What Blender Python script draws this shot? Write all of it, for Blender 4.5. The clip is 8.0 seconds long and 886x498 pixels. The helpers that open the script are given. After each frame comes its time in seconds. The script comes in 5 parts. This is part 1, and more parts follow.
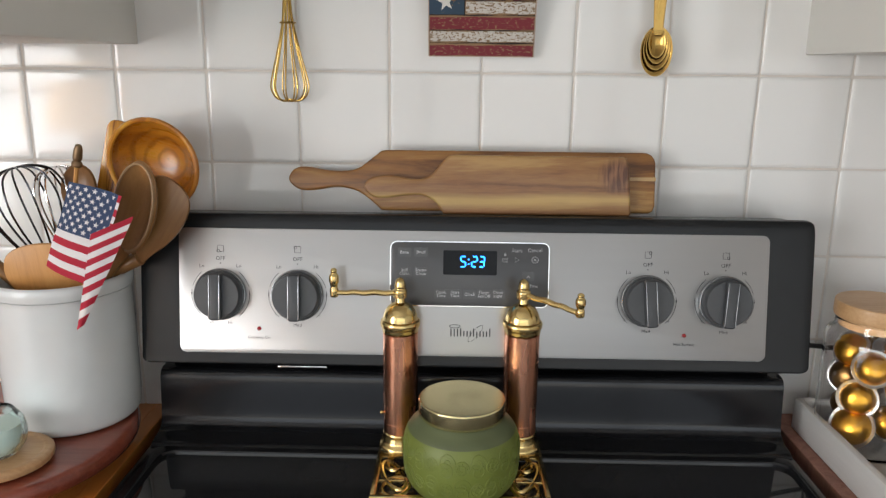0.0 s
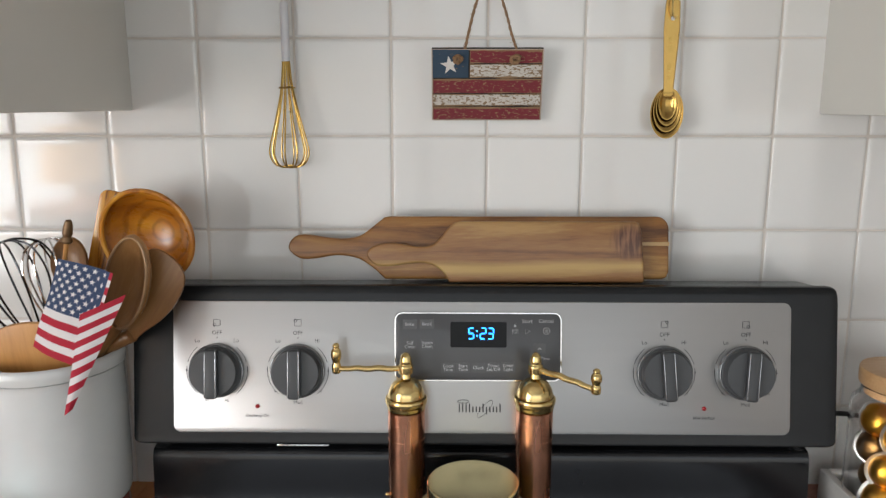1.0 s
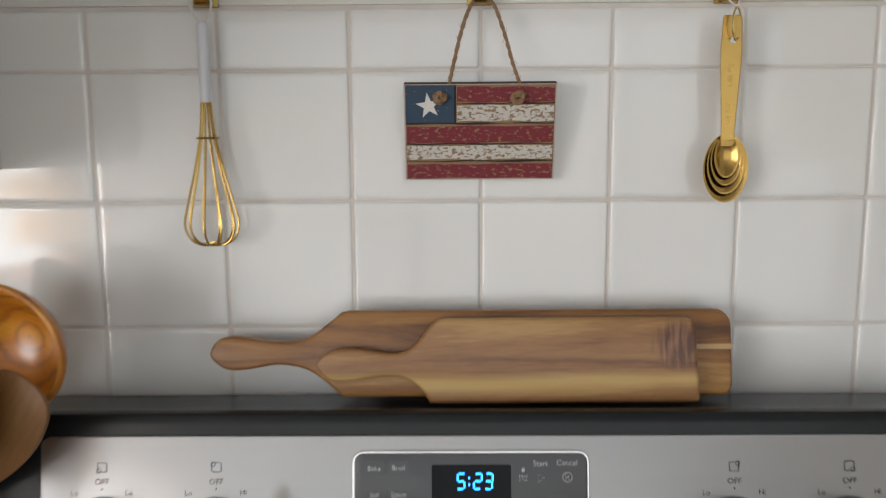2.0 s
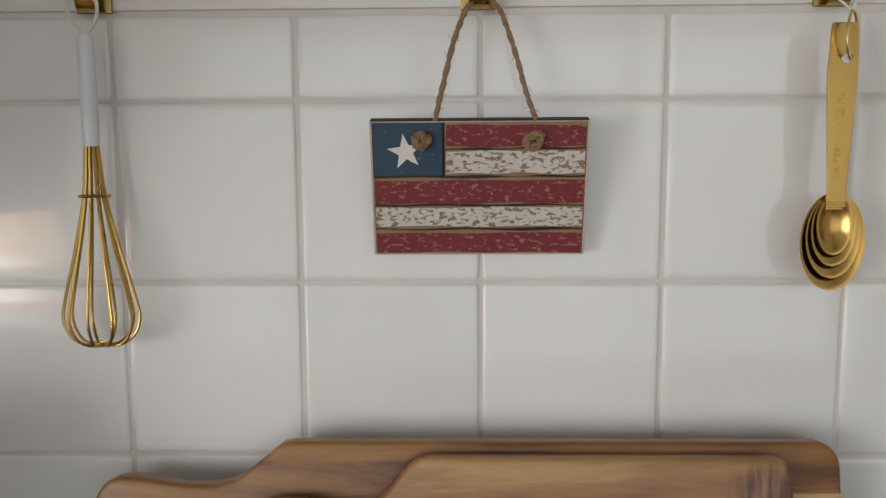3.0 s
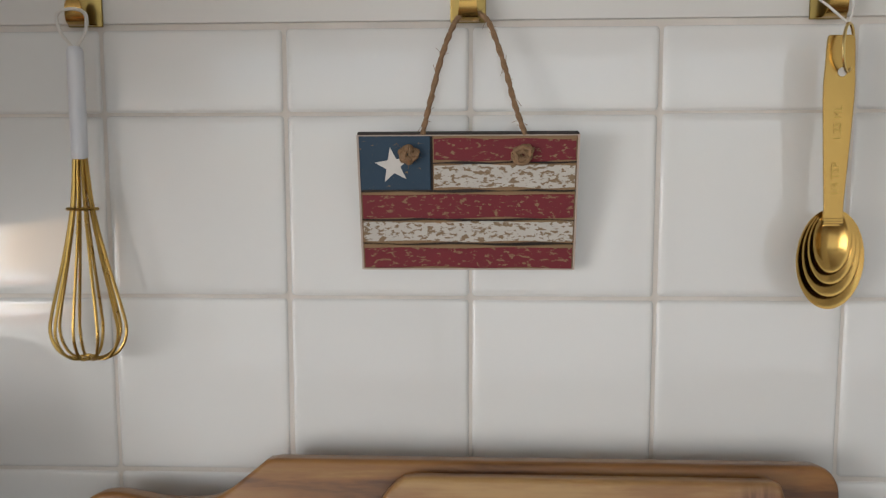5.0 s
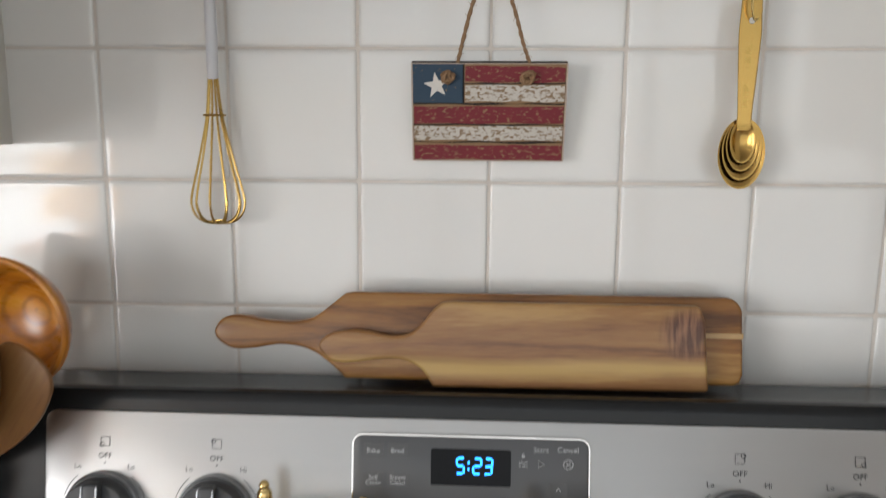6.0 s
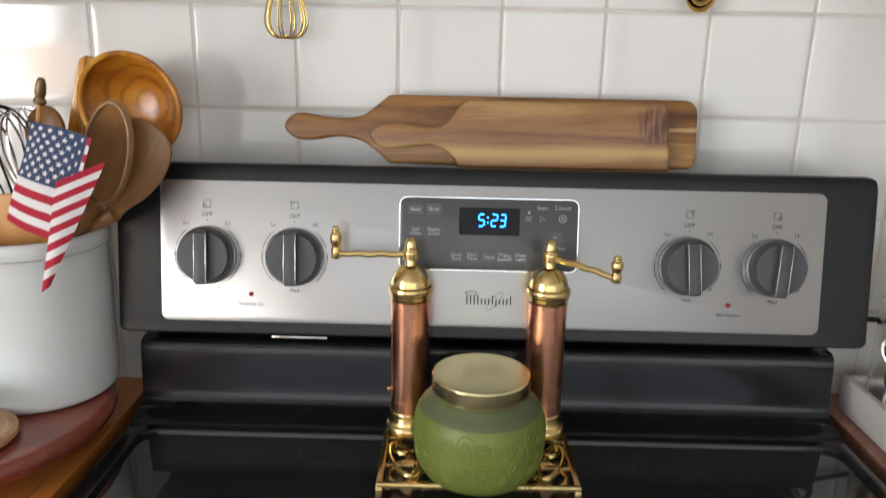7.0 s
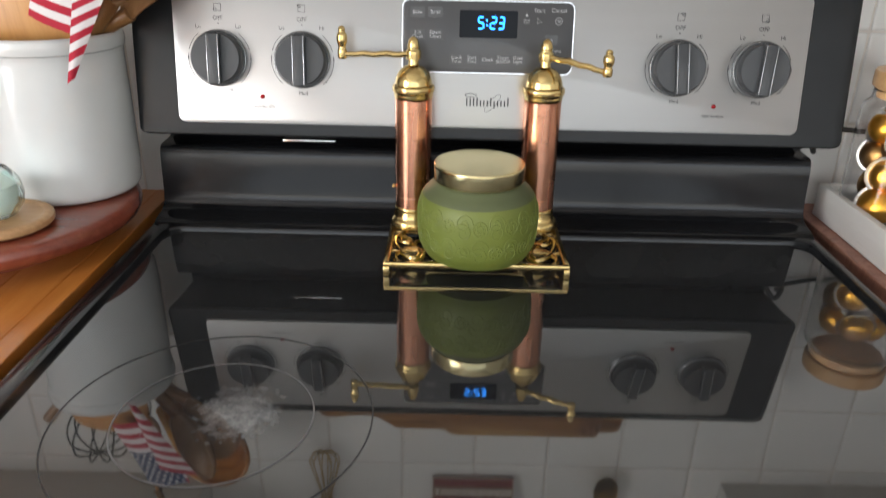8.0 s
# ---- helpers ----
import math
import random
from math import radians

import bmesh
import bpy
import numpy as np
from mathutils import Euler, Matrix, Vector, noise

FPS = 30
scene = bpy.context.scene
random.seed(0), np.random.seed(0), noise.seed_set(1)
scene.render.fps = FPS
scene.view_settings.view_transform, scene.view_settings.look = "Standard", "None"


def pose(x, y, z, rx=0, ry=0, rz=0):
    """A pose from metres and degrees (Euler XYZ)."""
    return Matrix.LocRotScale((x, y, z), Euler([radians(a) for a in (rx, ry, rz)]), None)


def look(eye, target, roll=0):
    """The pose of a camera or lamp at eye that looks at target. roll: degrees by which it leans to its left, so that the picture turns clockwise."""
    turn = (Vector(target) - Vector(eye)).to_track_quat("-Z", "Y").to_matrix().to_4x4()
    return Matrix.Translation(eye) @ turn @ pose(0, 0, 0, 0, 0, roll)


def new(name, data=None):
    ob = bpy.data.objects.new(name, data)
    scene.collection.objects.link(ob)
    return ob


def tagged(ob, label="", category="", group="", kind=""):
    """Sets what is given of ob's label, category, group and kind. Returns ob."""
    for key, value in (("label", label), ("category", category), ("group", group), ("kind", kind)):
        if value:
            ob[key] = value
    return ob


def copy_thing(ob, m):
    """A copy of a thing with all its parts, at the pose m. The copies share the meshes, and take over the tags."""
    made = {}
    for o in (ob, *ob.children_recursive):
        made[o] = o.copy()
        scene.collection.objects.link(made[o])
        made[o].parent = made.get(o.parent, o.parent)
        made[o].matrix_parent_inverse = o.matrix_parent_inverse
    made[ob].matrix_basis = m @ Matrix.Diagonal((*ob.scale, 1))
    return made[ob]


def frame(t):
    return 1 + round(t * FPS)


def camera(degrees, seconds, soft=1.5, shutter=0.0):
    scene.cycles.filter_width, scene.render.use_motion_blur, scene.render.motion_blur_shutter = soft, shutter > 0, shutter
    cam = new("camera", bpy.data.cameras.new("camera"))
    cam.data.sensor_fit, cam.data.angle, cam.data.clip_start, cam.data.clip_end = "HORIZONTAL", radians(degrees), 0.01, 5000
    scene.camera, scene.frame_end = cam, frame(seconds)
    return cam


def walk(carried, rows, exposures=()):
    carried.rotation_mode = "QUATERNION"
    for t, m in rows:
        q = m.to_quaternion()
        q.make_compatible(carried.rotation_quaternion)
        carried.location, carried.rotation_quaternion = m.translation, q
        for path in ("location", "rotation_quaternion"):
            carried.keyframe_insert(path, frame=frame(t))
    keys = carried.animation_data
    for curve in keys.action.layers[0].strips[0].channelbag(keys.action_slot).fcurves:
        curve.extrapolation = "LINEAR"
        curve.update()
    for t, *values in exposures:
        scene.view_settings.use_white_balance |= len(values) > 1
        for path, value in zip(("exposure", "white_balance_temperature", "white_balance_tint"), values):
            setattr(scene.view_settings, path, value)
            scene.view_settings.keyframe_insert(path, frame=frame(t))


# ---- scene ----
cam = camera(61.48, 8.0, soft=1.2, shutter=0.3)
PATH = [
    (0, (-0.0331, -0.9084, 1.3533), (-0.0555, 1.0334, 0.8750), 0.61),
    (0.5, (-0.0335, -0.9066, 1.3668), (-0.0507, 1.0477, 0.9422), 0.39),
    (1, (-0.0443, -0.8672, 1.3807), (-0.0586, 1.0962, 1.0004), -0.00),
    (1.5, (-0.0430, -0.7695, 1.3794), (-0.0492, 1.2041, 1.0557), -0.27),
    (2, (-0.0294, -0.6349, 1.3932), (-0.0392, 1.3454, 1.1133), -0.43),
    (2.2, (-0.0215, -0.5845, 1.3980), (-0.0416, 1.3979, 1.1337), -0.50),
    (3.3, (-0.0063, -0.4233, 1.4207), (-0.0711, 1.5664, 1.2287), -0.07),
    (3.5, (0.0047, -0.4148, 1.4181), (-0.0974, 1.5771, 1.2702), -0.14),
    (4, (0.0037, -0.4055, 1.4211), (-0.0914, 1.5872, 1.2797), -0.02),
    (4.2, (0.0042, -0.4040, 1.4200), (-0.0905, 1.5888, 1.2815), 0.00),
    (5.3, (-0.0003, -0.4816, 1.4153), (-0.0802, 1.5051, 1.1994), -0.09),
    (5.5, (-0.0043, -0.5189, 1.4085), (-0.0857, 1.4665, 1.1813), 0.10),
    (6, (-0.0108, -0.6267, 1.3912), (-0.0969, 1.3450, 1.0669), 0.35),
    (6.3, (-0.0274, -0.6839, 1.3555), (-0.0746, 1.2847, 1.0053), 0.67),
    (6.5, (-0.0375, -0.7267, 1.3341), (-0.0650, 1.2352, 0.9463), 0.92),
    (7, (-0.0551, -0.8220, 1.3104), (-0.0614, 1.1047, 0.7740), 1.19),
    (7.5, (-0.0581, -0.8674, 1.2813), (-0.0566, 1.0076, 0.5853), 1.24),
    (8, (-0.0531, -0.9006, 1.2440), (-0.0560, 0.9219, 0.4202), 1.16),
]
EXPO = [(0, -0.04), (1.0, -0.12), (2.0, -0.18), (3.5, -0.33), (4.2, -0.33), (5.5, -0.18), (6.5, 0.02), (7.5, 0.25), (8, 0.38)]
walk(cam, [(t, look(eye, target, roll)) for t, eye, target, roll in PATH], EXPO)

# ---- light ----
world = bpy.data.worlds.new("sky")
world.use_nodes = True
scene.world = world
wn = world.node_tree.nodes
sky = wn.new("ShaderNodeTexSky")
sky.sky_type, sky.sun_disc = "NISHITA", False
sky.sun_elevation, sky.sun_rotation = radians(40), radians(-120)
wn["Background"].inputs["Strength"].default_value = 0.1
world.node_tree.links.new(sky.outputs["Color"], wn["Background"].inputs["Color"])

sun = new("sun", bpy.data.lights.new("sun", "SUN"))
sun.data.energy, sun.data.angle, sun.data.color = 2.0, radians(0.5), (1, 0.95, 0.88)
sun.matrix_world = look((-3, 5, 6), (0, 0, 0))

window_light = new("window_light", bpy.data.lights.new("window_light", "AREA"))
window_light.data.shape, window_light.data.size, window_light.data.size_y = "RECTANGLE", 1.72, 1.18
window_light.data.energy, window_light.data.color = 61, (0.97, 0.98, 1.0)
window_light.matrix_world = look((-2.03, -2.25, 1.22), (0, -2.25, 1.22))

# added fill from behind the camera, for the steel and lower wall; no known source
door_light = new("door_light", bpy.data.lights.new("door_light", "AREA"))
door_light.data.shape, door_light.data.size, door_light.data.size_y = "RECTANGLE", 3.3, 1.62
door_light.data.energy, door_light.data.color = 23, (0.97, 0.98, 1.0)
door_light.matrix_world = look((0.35, -3.33, 1.22), (0.35, 0, 1.22))


# ---- helpers for meshes ----
def part(name, bm, material, parent, label="", smooth=0.6, at=None):
    """One mesh object under a thing or a part; at: its own pose."""
    mesh = bpy.data.meshes.new(name)
    bmesh.ops.recalc_face_normals(bm, faces=bm.faces)
    bm.to_mesh(mesh)
    bm.free()
    if isinstance(material, (list, tuple)):
        for m in material:
            mesh.materials.append(m)
    else:
        mesh.materials.append(material)
    mesh.polygons.foreach_set("use_smooth", [True] * len(mesh.polygons))
    if smooth:
        mesh.set_sharp_from_angle(angle=smooth)
    ob = new(name, mesh)
    if at is not None:
        ob.matrix_local = at
    if parent is not None:
        ob.parent = parent
    if label:
        ob["label"] = label
    return ob


def thing(name, m, label, category, group="", kind=""):
    ob = new(name)
    ob.empty_display_size = 0.02
    ob.matrix_world = m
    return tagged(ob, label, category, group, kind)


def box(x0, y0, z0, x1, y1, z1, bevel=0.0, seg=2, bm=None):
    own = bmesh.new()
    bmesh.ops.create_cube(own, size=1)
    bmesh.ops.scale(own, vec=(x1 - x0, y1 - y0, z1 - z0), verts=own.verts)
    bmesh.ops.translate(own, vec=((x0 + x1) / 2, (y0 + y1) / 2, (z0 + z1) / 2), verts=own.verts)
    if bevel:
        bmesh.ops.bevel(own, geom=own.edges[:], offset=bevel, segments=seg, profile=0.5, affect="EDGES")
    if bm is None:
        return own
    merge(bm, own)
    return bm


def merge(bm, other, m=None):
    if m is not None:
        bmesh.ops.transform(other, matrix=m, verts=other.verts)
    mesh = bpy.data.meshes.new("joined")
    other.to_mesh(mesh)
    other.free()
    bm.from_mesh(mesh)
    bpy.data.meshes.remove(mesh)
    return bm


def lathe(profile, seg=48, closed=False):
    """Turn a profile of (radius, height) round z."""
    bm = bmesh.new()
    rings = []
    for r, z in profile:
        if r < 1e-6:
            rings.append([bm.verts.new((0, 0, z))])
        else:
            rings.append([bm.verts.new((r * math.cos(a), r * math.sin(a), z)) for a in (2 * math.pi * k / seg for k in range(seg))])
    pairs = list(zip(rings, rings[1:])) + ([(rings[-1], rings[0])] if closed else [])
    for a, b in pairs:
        for k in range(seg):
            n = (k + 1) % seg
            if len(a) == 1 and len(b) == 1:
                continue
            if len(a) == 1:
                bm.faces.new((a[0], b[k], b[n]))
            elif len(b) == 1:
                bm.faces.new((a[k], a[n], b[0]))
            else:
                bm.faces.new((a[k], a[n], b[n], b[k]))
    return bm


def rounded(profile, steps=4, amount=0.35):
    """Round the corners of an open profile a little."""
    out = [profile[0]]
    for p, q, r in zip(profile, profile[1:], profile[2:]):
        a = (q[0] + (p[0] - q[0]) * amount, q[1] + (p[1] - q[1]) * amount)
        b = (q[0] + (r[0] - q[0]) * amount, q[1] + (r[1] - q[1]) * amount)
        for k in range(steps + 1):
            t = k / steps
            out.append(tuple((1 - t) ** 2 * a[i] + 2 * t * (1 - t) * q[i] + t * t * b[i] for i in (0, 1)))
    out.append(profile[-1])
    return out


def spline(points, steps=8, closed=False):
    """Smooth line through points of 2 or 3 numbers."""
    pts = [Vector(p) for p in points]
    n = len(pts)
    out = []
    for i in range(n if closed else n - 1):
        if closed:
            p0, p1, p2, p3 = (pts[(i + k) % n] for k in (-1, 0, 1, 2))
        else:
            p1, p2 = pts[i], pts[i + 1]
            p0 = pts[i - 1] if i else p1 * 2 - p2
            p3 = pts[i + 2] if i + 2 < n else p2 * 2 - p1
        for k in range(steps):
            t = k / steps
            out.append(0.5 * (2 * p1 + (p2 - p0) * t + (2 * p0 - 5 * p1 + 4 * p2 - p3) * t * t + (3 * p1 - p0 - 3 * p2 + p3) * t ** 3))
    if not closed:
        out.append(pts[-1])
    return out


def tube(points, radius, seg=8, closed=False, flat=1.0, bm=None):
    """A rod along points; radius is one number or one for each point; flat squeezes it across."""
    bm = bm or bmesh.new()
    pts = [Vector(p) for p in points]
    n = len(pts)
    radii = radius if isinstance(radius, (list, tuple)) else [radius] * n
    rings, side = [], None
    for i, p in enumerate(pts):
        if closed:
            d = pts[(i + 1) % n] - pts[i - 1]
        else:
            d = pts[min(i + 1, n - 1)] - pts[max(i - 1, 0)]
        d.normalize()
        if side is None:
            side = d.orthogonal().normalized() if abs(d.z) > 0.9 else d.cross(Vector((0, 0, 1))).normalized()
        side = (side - d * side.dot(d)).normalized()
        up = d.cross(side)
        rings.append([bm.verts.new(p + (side * math.cos(a) + up * math.sin(a) * flat) * radii[i]) for a in (2 * math.pi * k / seg for k in range(seg))])
    for a, b in list(zip(rings, rings[1:])) + ([(rings[-1], rings[0])] if closed else []):
        for k in range(seg):
            bm.faces.new((a[k], a[(k + 1) % seg], b[(k + 1) % seg], b[k]))
    if not closed:
        bm.faces.new(rings[0])
        bm.faces.new(rings[-1])
    return bm


def plate(outline, z0, z1, bevel=0.0, seg=2):
    """A flat piece cut to an outline of (x, y), from z0 to z1."""
    bm = bmesh.new()
    low = [bm.verts.new((p[0], p[1], z0)) for p in outline]
    face = bm.faces.new(low)
    top = bmesh.ops.extrude_face_region(bm, geom=[face])
    verts = [v for v in top["geom"] if isinstance(v, bmesh.types.BMVert)]
    bmesh.ops.translate(bm, vec=(0, 0, z1 - z0), verts=verts)
    bmesh.ops.recalc_face_normals(bm, faces=bm.faces)
    if bevel:
        caps = [f for f in bm.faces if abs(f.normal.z) > 0.9]
        edges = list({e for f in caps for e in f.edges})
        bmesh.ops.bevel(bm, geom=edges, offset=bevel, segments=seg, profile=0.5, affect="EDGES")
    return bm


def round_rect(x0, y0, x1, y1, r, steps=6):
    out = []
    for cx, cy, a0 in ((x1 - r, y1 - r, 0), (x0 + r, y1 - r, 90), (x0 + r, y0 + r, 180), (x1 - r, y0 + r, 270)):
        for k in range(steps + 1):
            a = radians(a0 + 90 * k / steps)
            out.append((cx + r * math.cos(a), cy + r * math.sin(a)))
    return out


def star(r, cx=0.0, cy=0.0, turn=0.0):
    return [(cx + (r if k % 2 == 0 else r * 0.4) * math.cos(radians(90 + 36 * k + turn)),
             cy + (r if k % 2 == 0 else r * 0.4) * math.sin(radians(90 + 36 * k + turn))) for k in range(10)]


def ring_flat(r0, r1, z, a0=0, a1=360, seg=48):
    """A thin flat band between two radii, over an arc."""
    bm = bmesh.new()
    full = a1 - a0 >= 360
    rows = []
    for k in range(seg + (0 if full else 1)):
        a = radians(a0 + (a1 - a0) * k / seg)
        rows.append([bm.verts.new((r * math.cos(a), r * math.sin(a), z)) for r in (r0, r1)])
    for a, b in list(zip(rows, rows[1:])) + ([(rows[-1], rows[0])] if full else []):
        bm.faces.new((a[0], a[1], b[1], b[0]))
    return bm


def words(text, size):
    """The built-in font's letters, as a mesh centred on the origin."""
    curve = bpy.data.curves.new("letters", "FONT")
    curve.body, curve.size, curve.align_x, curve.align_y = text, size, "CENTER", "CENTER"
    curve.space_line = 0.8
    curve.resolution_u = 2
    ob = bpy.data.objects.new("letters", curve)
    scene.collection.objects.link(ob)
    bpy.context.view_layer.update()
    mesh = bpy.data.meshes.new_from_object(ob.evaluated_get(bpy.context.evaluated_depsgraph_get()))
    bm = bmesh.new()
    bm.from_mesh(mesh)
    bpy.data.objects.remove(ob)
    bpy.data.curves.remove(curve)
    bpy.data.meshes.remove(mesh)
    return bm


# ---- materials ----
def surface(name, color, rough=0.5, metal=0.0, vary=0.06, scale=30.0, bump=0.0, bump_scale=200.0, stretch=(1, 1, 1), rough_vary=0.1, **more):
    """Paint, plastic, glaze, metal: a base colour with a slow and a fine variation, uneven gloss and fine relief."""
    m = bpy.data.materials.new(name)
    m.use_nodes = True
    nt = m.node_tree
    bsdf = nt.nodes["Principled BSDF"]
    tc = nt.nodes.new("ShaderNodeTexCoord")
    mp = nt.nodes.new("ShaderNodeMapping")
    mp.inputs["Scale"].default_value = stretch
    nt.links.new(tc.outputs["Object"], mp.inputs["Vector"])
    n1 = nt.nodes.new("ShaderNodeTexNoise")
    n1.inputs["Scale"].default_value, n1.inputs["Detail"].default_value = scale, 6
    nt.links.new(mp.outputs["Vector"], n1.inputs["Vector"])
    mix = nt.nodes.new("ShaderNodeMix")
    mix.data_type = "RGBA"
    c = Vector(color)
    mix.inputs["A"].default_value = (*(c * (1 - vary)), 1)
    mix.inputs["B"].default_value = (*[min(1, v) for v in c * (1 + vary)], 1)
    nt.links.new(n1.outputs["Fac"], mix.inputs["Factor"])
    nt.links.new(mix.outputs["Result"], bsdf.inputs["Base Color"])
    mr = nt.nodes.new("ShaderNodeMapRange")
    mr.inputs["To Min"].default_value, mr.inputs["To Max"].default_value = rough * (1 - rough_vary), min(1, rough * (1 + rough_vary))
    nt.links.new(n1.outputs["Fac"], mr.inputs["Value"])
    nt.links.new(mr.outputs["Result"], bsdf.inputs["Roughness"])
    bsdf.inputs["Metallic"].default_value = metal
    for key, value in more.items():
        bsdf.inputs[key.replace("_", " ")].default_value = value
    if bump:
        n2 = nt.nodes.new("ShaderNodeTexNoise")
        n2.inputs["Scale"].default_value, n2.inputs["Detail"].default_value = bump_scale, 4
        nt.links.new(mp.outputs["Vector"], n2.inputs["Vector"])
        bp = nt.nodes.new("ShaderNodeBump")
        bp.inputs["Strength"].default_value, bp.inputs["Distance"].default_value = bump, 0.001
        nt.links.new(n2.outputs["Fac"], bp.inputs["Height"])
        nt.links.new(bp.outputs["Normal"], bsdf.inputs["Normal"])
    return m


def wood(name, colors, rough=0.45, axis="X", scale=14.0, contrast=1.0, fine=0.35, gloss=0.3, knot=None, streak=None):
    """Grain that runs along an axis: broad bands, fine fibres and dark pores."""
    m = bpy.data.materials.new(name)
    m.use_nodes = True
    nt = m.node_tree
    link = nt.links.new
    bsdf = nt.nodes["Principled BSDF"]
    tc = nt.nodes.new("ShaderNodeTexCoord")
    mp = nt.nodes.new("ShaderNodeMapping")
    long = {"X": (0.09, 1, 1), "Y": (1, 0.09, 1), "Z": (1, 1, 0.09)}[axis]
    mp.inputs["Scale"].default_value = long
    link(tc.outputs["Object"], mp.inputs["Vector"])
    info = nt.nodes.new("ShaderNodeObjectInfo")
    shift = nt.nodes.new("ShaderNodeVectorMath")
    shift.operation = "ADD"
    times = nt.nodes.new("ShaderNodeMath")
    times.operation, times.inputs[1].default_value = "MULTIPLY", 7.0
    link(info.outputs["Random"], times.inputs[0])
    link(mp.outputs["Vector"], shift.inputs[0])
    link(times.outputs[0], shift.inputs[1])
    n1 = nt.nodes.new("ShaderNodeTexNoise")
    n1.inputs["Scale"].default_value, n1.inputs["Detail"].default_value, n1.inputs["Distortion"].default_value = scale, 5, 1.2
    n2 = nt.nodes.new("ShaderNodeTexNoise")
    n2.inputs["Scale"].default_value, n2.inputs["Detail"].default_value, n2.inputs["Roughness"].default_value = scale * 14, 6, 0.7
    link(shift.outputs[0], n1.inputs["Vector"])
    link(shift.outputs[0], n2.inputs["Vector"])
    add = nt.nodes.new("ShaderNodeMix")
    add.inputs["Factor"].default_value = fine
    link(n1.outputs["Fac"], add.inputs["A"])
    link(n2.outputs["Fac"], add.inputs["B"])
    ramp = nt.nodes.new("ShaderNodeValToRGB")
    els = ramp.color_ramp.elements
    k = len(colors)
    for i, c in enumerate(colors):
        p = 0.5 + (i / (k - 1) - 0.5) * 0.45 / contrast
        if i < 2:
            els[i].position, els[i].color = p, (*c, 1)
        else:
            els.new(p).color = (*c, 1)
    for i, c in enumerate(colors):
        els[i].position, els[i].color = 0.5 + (i / (k - 1) - 0.5) * 0.45 / contrast, (*c, 1)
    link(add.outputs["Result"], ramp.inputs["Fac"])
    color = ramp.outputs["Color"]
    if streak:
        # a pale, wavering band of sapwood along the board
        at, half, pale = streak
        cut_y = nt.nodes.new("ShaderNodeSeparateXYZ")
        link(tc.outputs["Object"], cut_y.inputs[0])
        waver = nt.nodes.new("ShaderNodeTexNoise")
        waver.inputs["Scale"].default_value, waver.inputs["Detail"].default_value = 22, 6
        link(shift.outputs[0], waver.inputs["Vector"])
        sway = nt.nodes.new("ShaderNodeMath")
        sway.operation, sway.inputs[1].default_value = "MULTIPLY_ADD", 0.045
        link(waver.outputs["Fac"], sway.inputs[0])
        link(cut_y.outputs["Y"], sway.inputs[2])
        off = nt.nodes.new("ShaderNodeMath")
        off.operation, off.inputs[1].default_value = "SUBTRACT", at + 0.0225
        link(sway.outputs[0], off.inputs[0])
        size = nt.nodes.new("ShaderNodeMath")
        size.operation = "ABSOLUTE"
        link(off.outputs[0], size.inputs[0])
        band = nt.nodes.new("ShaderNodeMapRange")
        band.inputs["From Min"].default_value, band.inputs["From Max"].default_value = half * 0.3, half * 1.6
        band.inputs["To Min"].default_value, band.inputs["To Max"].default_value = 0.75, 0.0
        link(size.outputs[0], band.inputs["Value"])
        lay = nt.nodes.new("ShaderNodeMix")
        lay.data_type = "RGBA"
        lay.inputs["B"].default_value = (*pale, 1)
        link(band.outputs["Result"], lay.inputs["Factor"])
        link(color, lay.inputs["A"])
        color = lay.outputs["Result"]
    if knot:
        # a torn, dark cross-grained patch
        near = nt.nodes.new("ShaderNodeVectorMath")
        near.operation, near.inputs[1].default_value = "DISTANCE", knot
        link(tc.outputs["Object"], near.inputs[0])
        soft = nt.nodes.new("ShaderNodeMapRange")
        soft.inputs["From Min"].default_value, soft.inputs["From Max"].default_value = 0.011, 0.024
        soft.inputs["To Min"].default_value, soft.inputs["To Max"].default_value = 0.9, 0.0
        link(near.outputs["Value"], soft.inputs["Value"])
        tall = nt.nodes.new("ShaderNodeMapping")
        tall.inputs["Scale"].default_value = (1, 0.13, 1)
        link(tc.outputs["Object"], tall.inputs["Vector"])
        torn = nt.nodes.new("ShaderNodeTexNoise")
        torn.inputs["Scale"].default_value, torn.inputs["Detail"].default_value = 260, 4
        link(tall.outputs["Vector"], torn.inputs["Vector"])
        shades = nt.nodes.new("ShaderNodeMix")
        shades.data_type = "RGBA"
        shades.inputs["A"].default_value, shades.inputs["B"].default_value = (0.075, 0.026, 0.016, 1), (0.29, 0.14, 0.075, 1)
        sharp = nt.nodes.new("ShaderNodeMapRange")
        sharp.inputs["From Min"].default_value, sharp.inputs["From Max"].default_value = 0.42, 0.64
        link(torn.outputs["Fac"], sharp.inputs["Value"])
        link(sharp.outputs["Result"], shades.inputs["Factor"])
        over = nt.nodes.new("ShaderNodeMix")
        over.data_type = "RGBA"
        link(soft.outputs["Result"], over.inputs["Factor"])
        link(color, over.inputs["A"])
        link(shades.outputs["Result"], over.inputs["B"])
        color = over.outputs["Result"]
    link(color, bsdf.inputs["Base Color"])
    mr = nt.nodes.new("ShaderNodeMapRange")
    mr.inputs["To Min"].default_value, mr.inputs["To Max"].default_value = rough * 1.2, rough * 0.8
    link(n2.outputs["Fac"], mr.inputs["Value"])
    link(mr.outputs["Result"], bsdf.inputs["Roughness"])
    bp = nt.nodes.new("ShaderNodeBump")
    bp.inputs["Strength"].default_value, bp.inputs["Distance"].default_value = 0.25, 0.0006
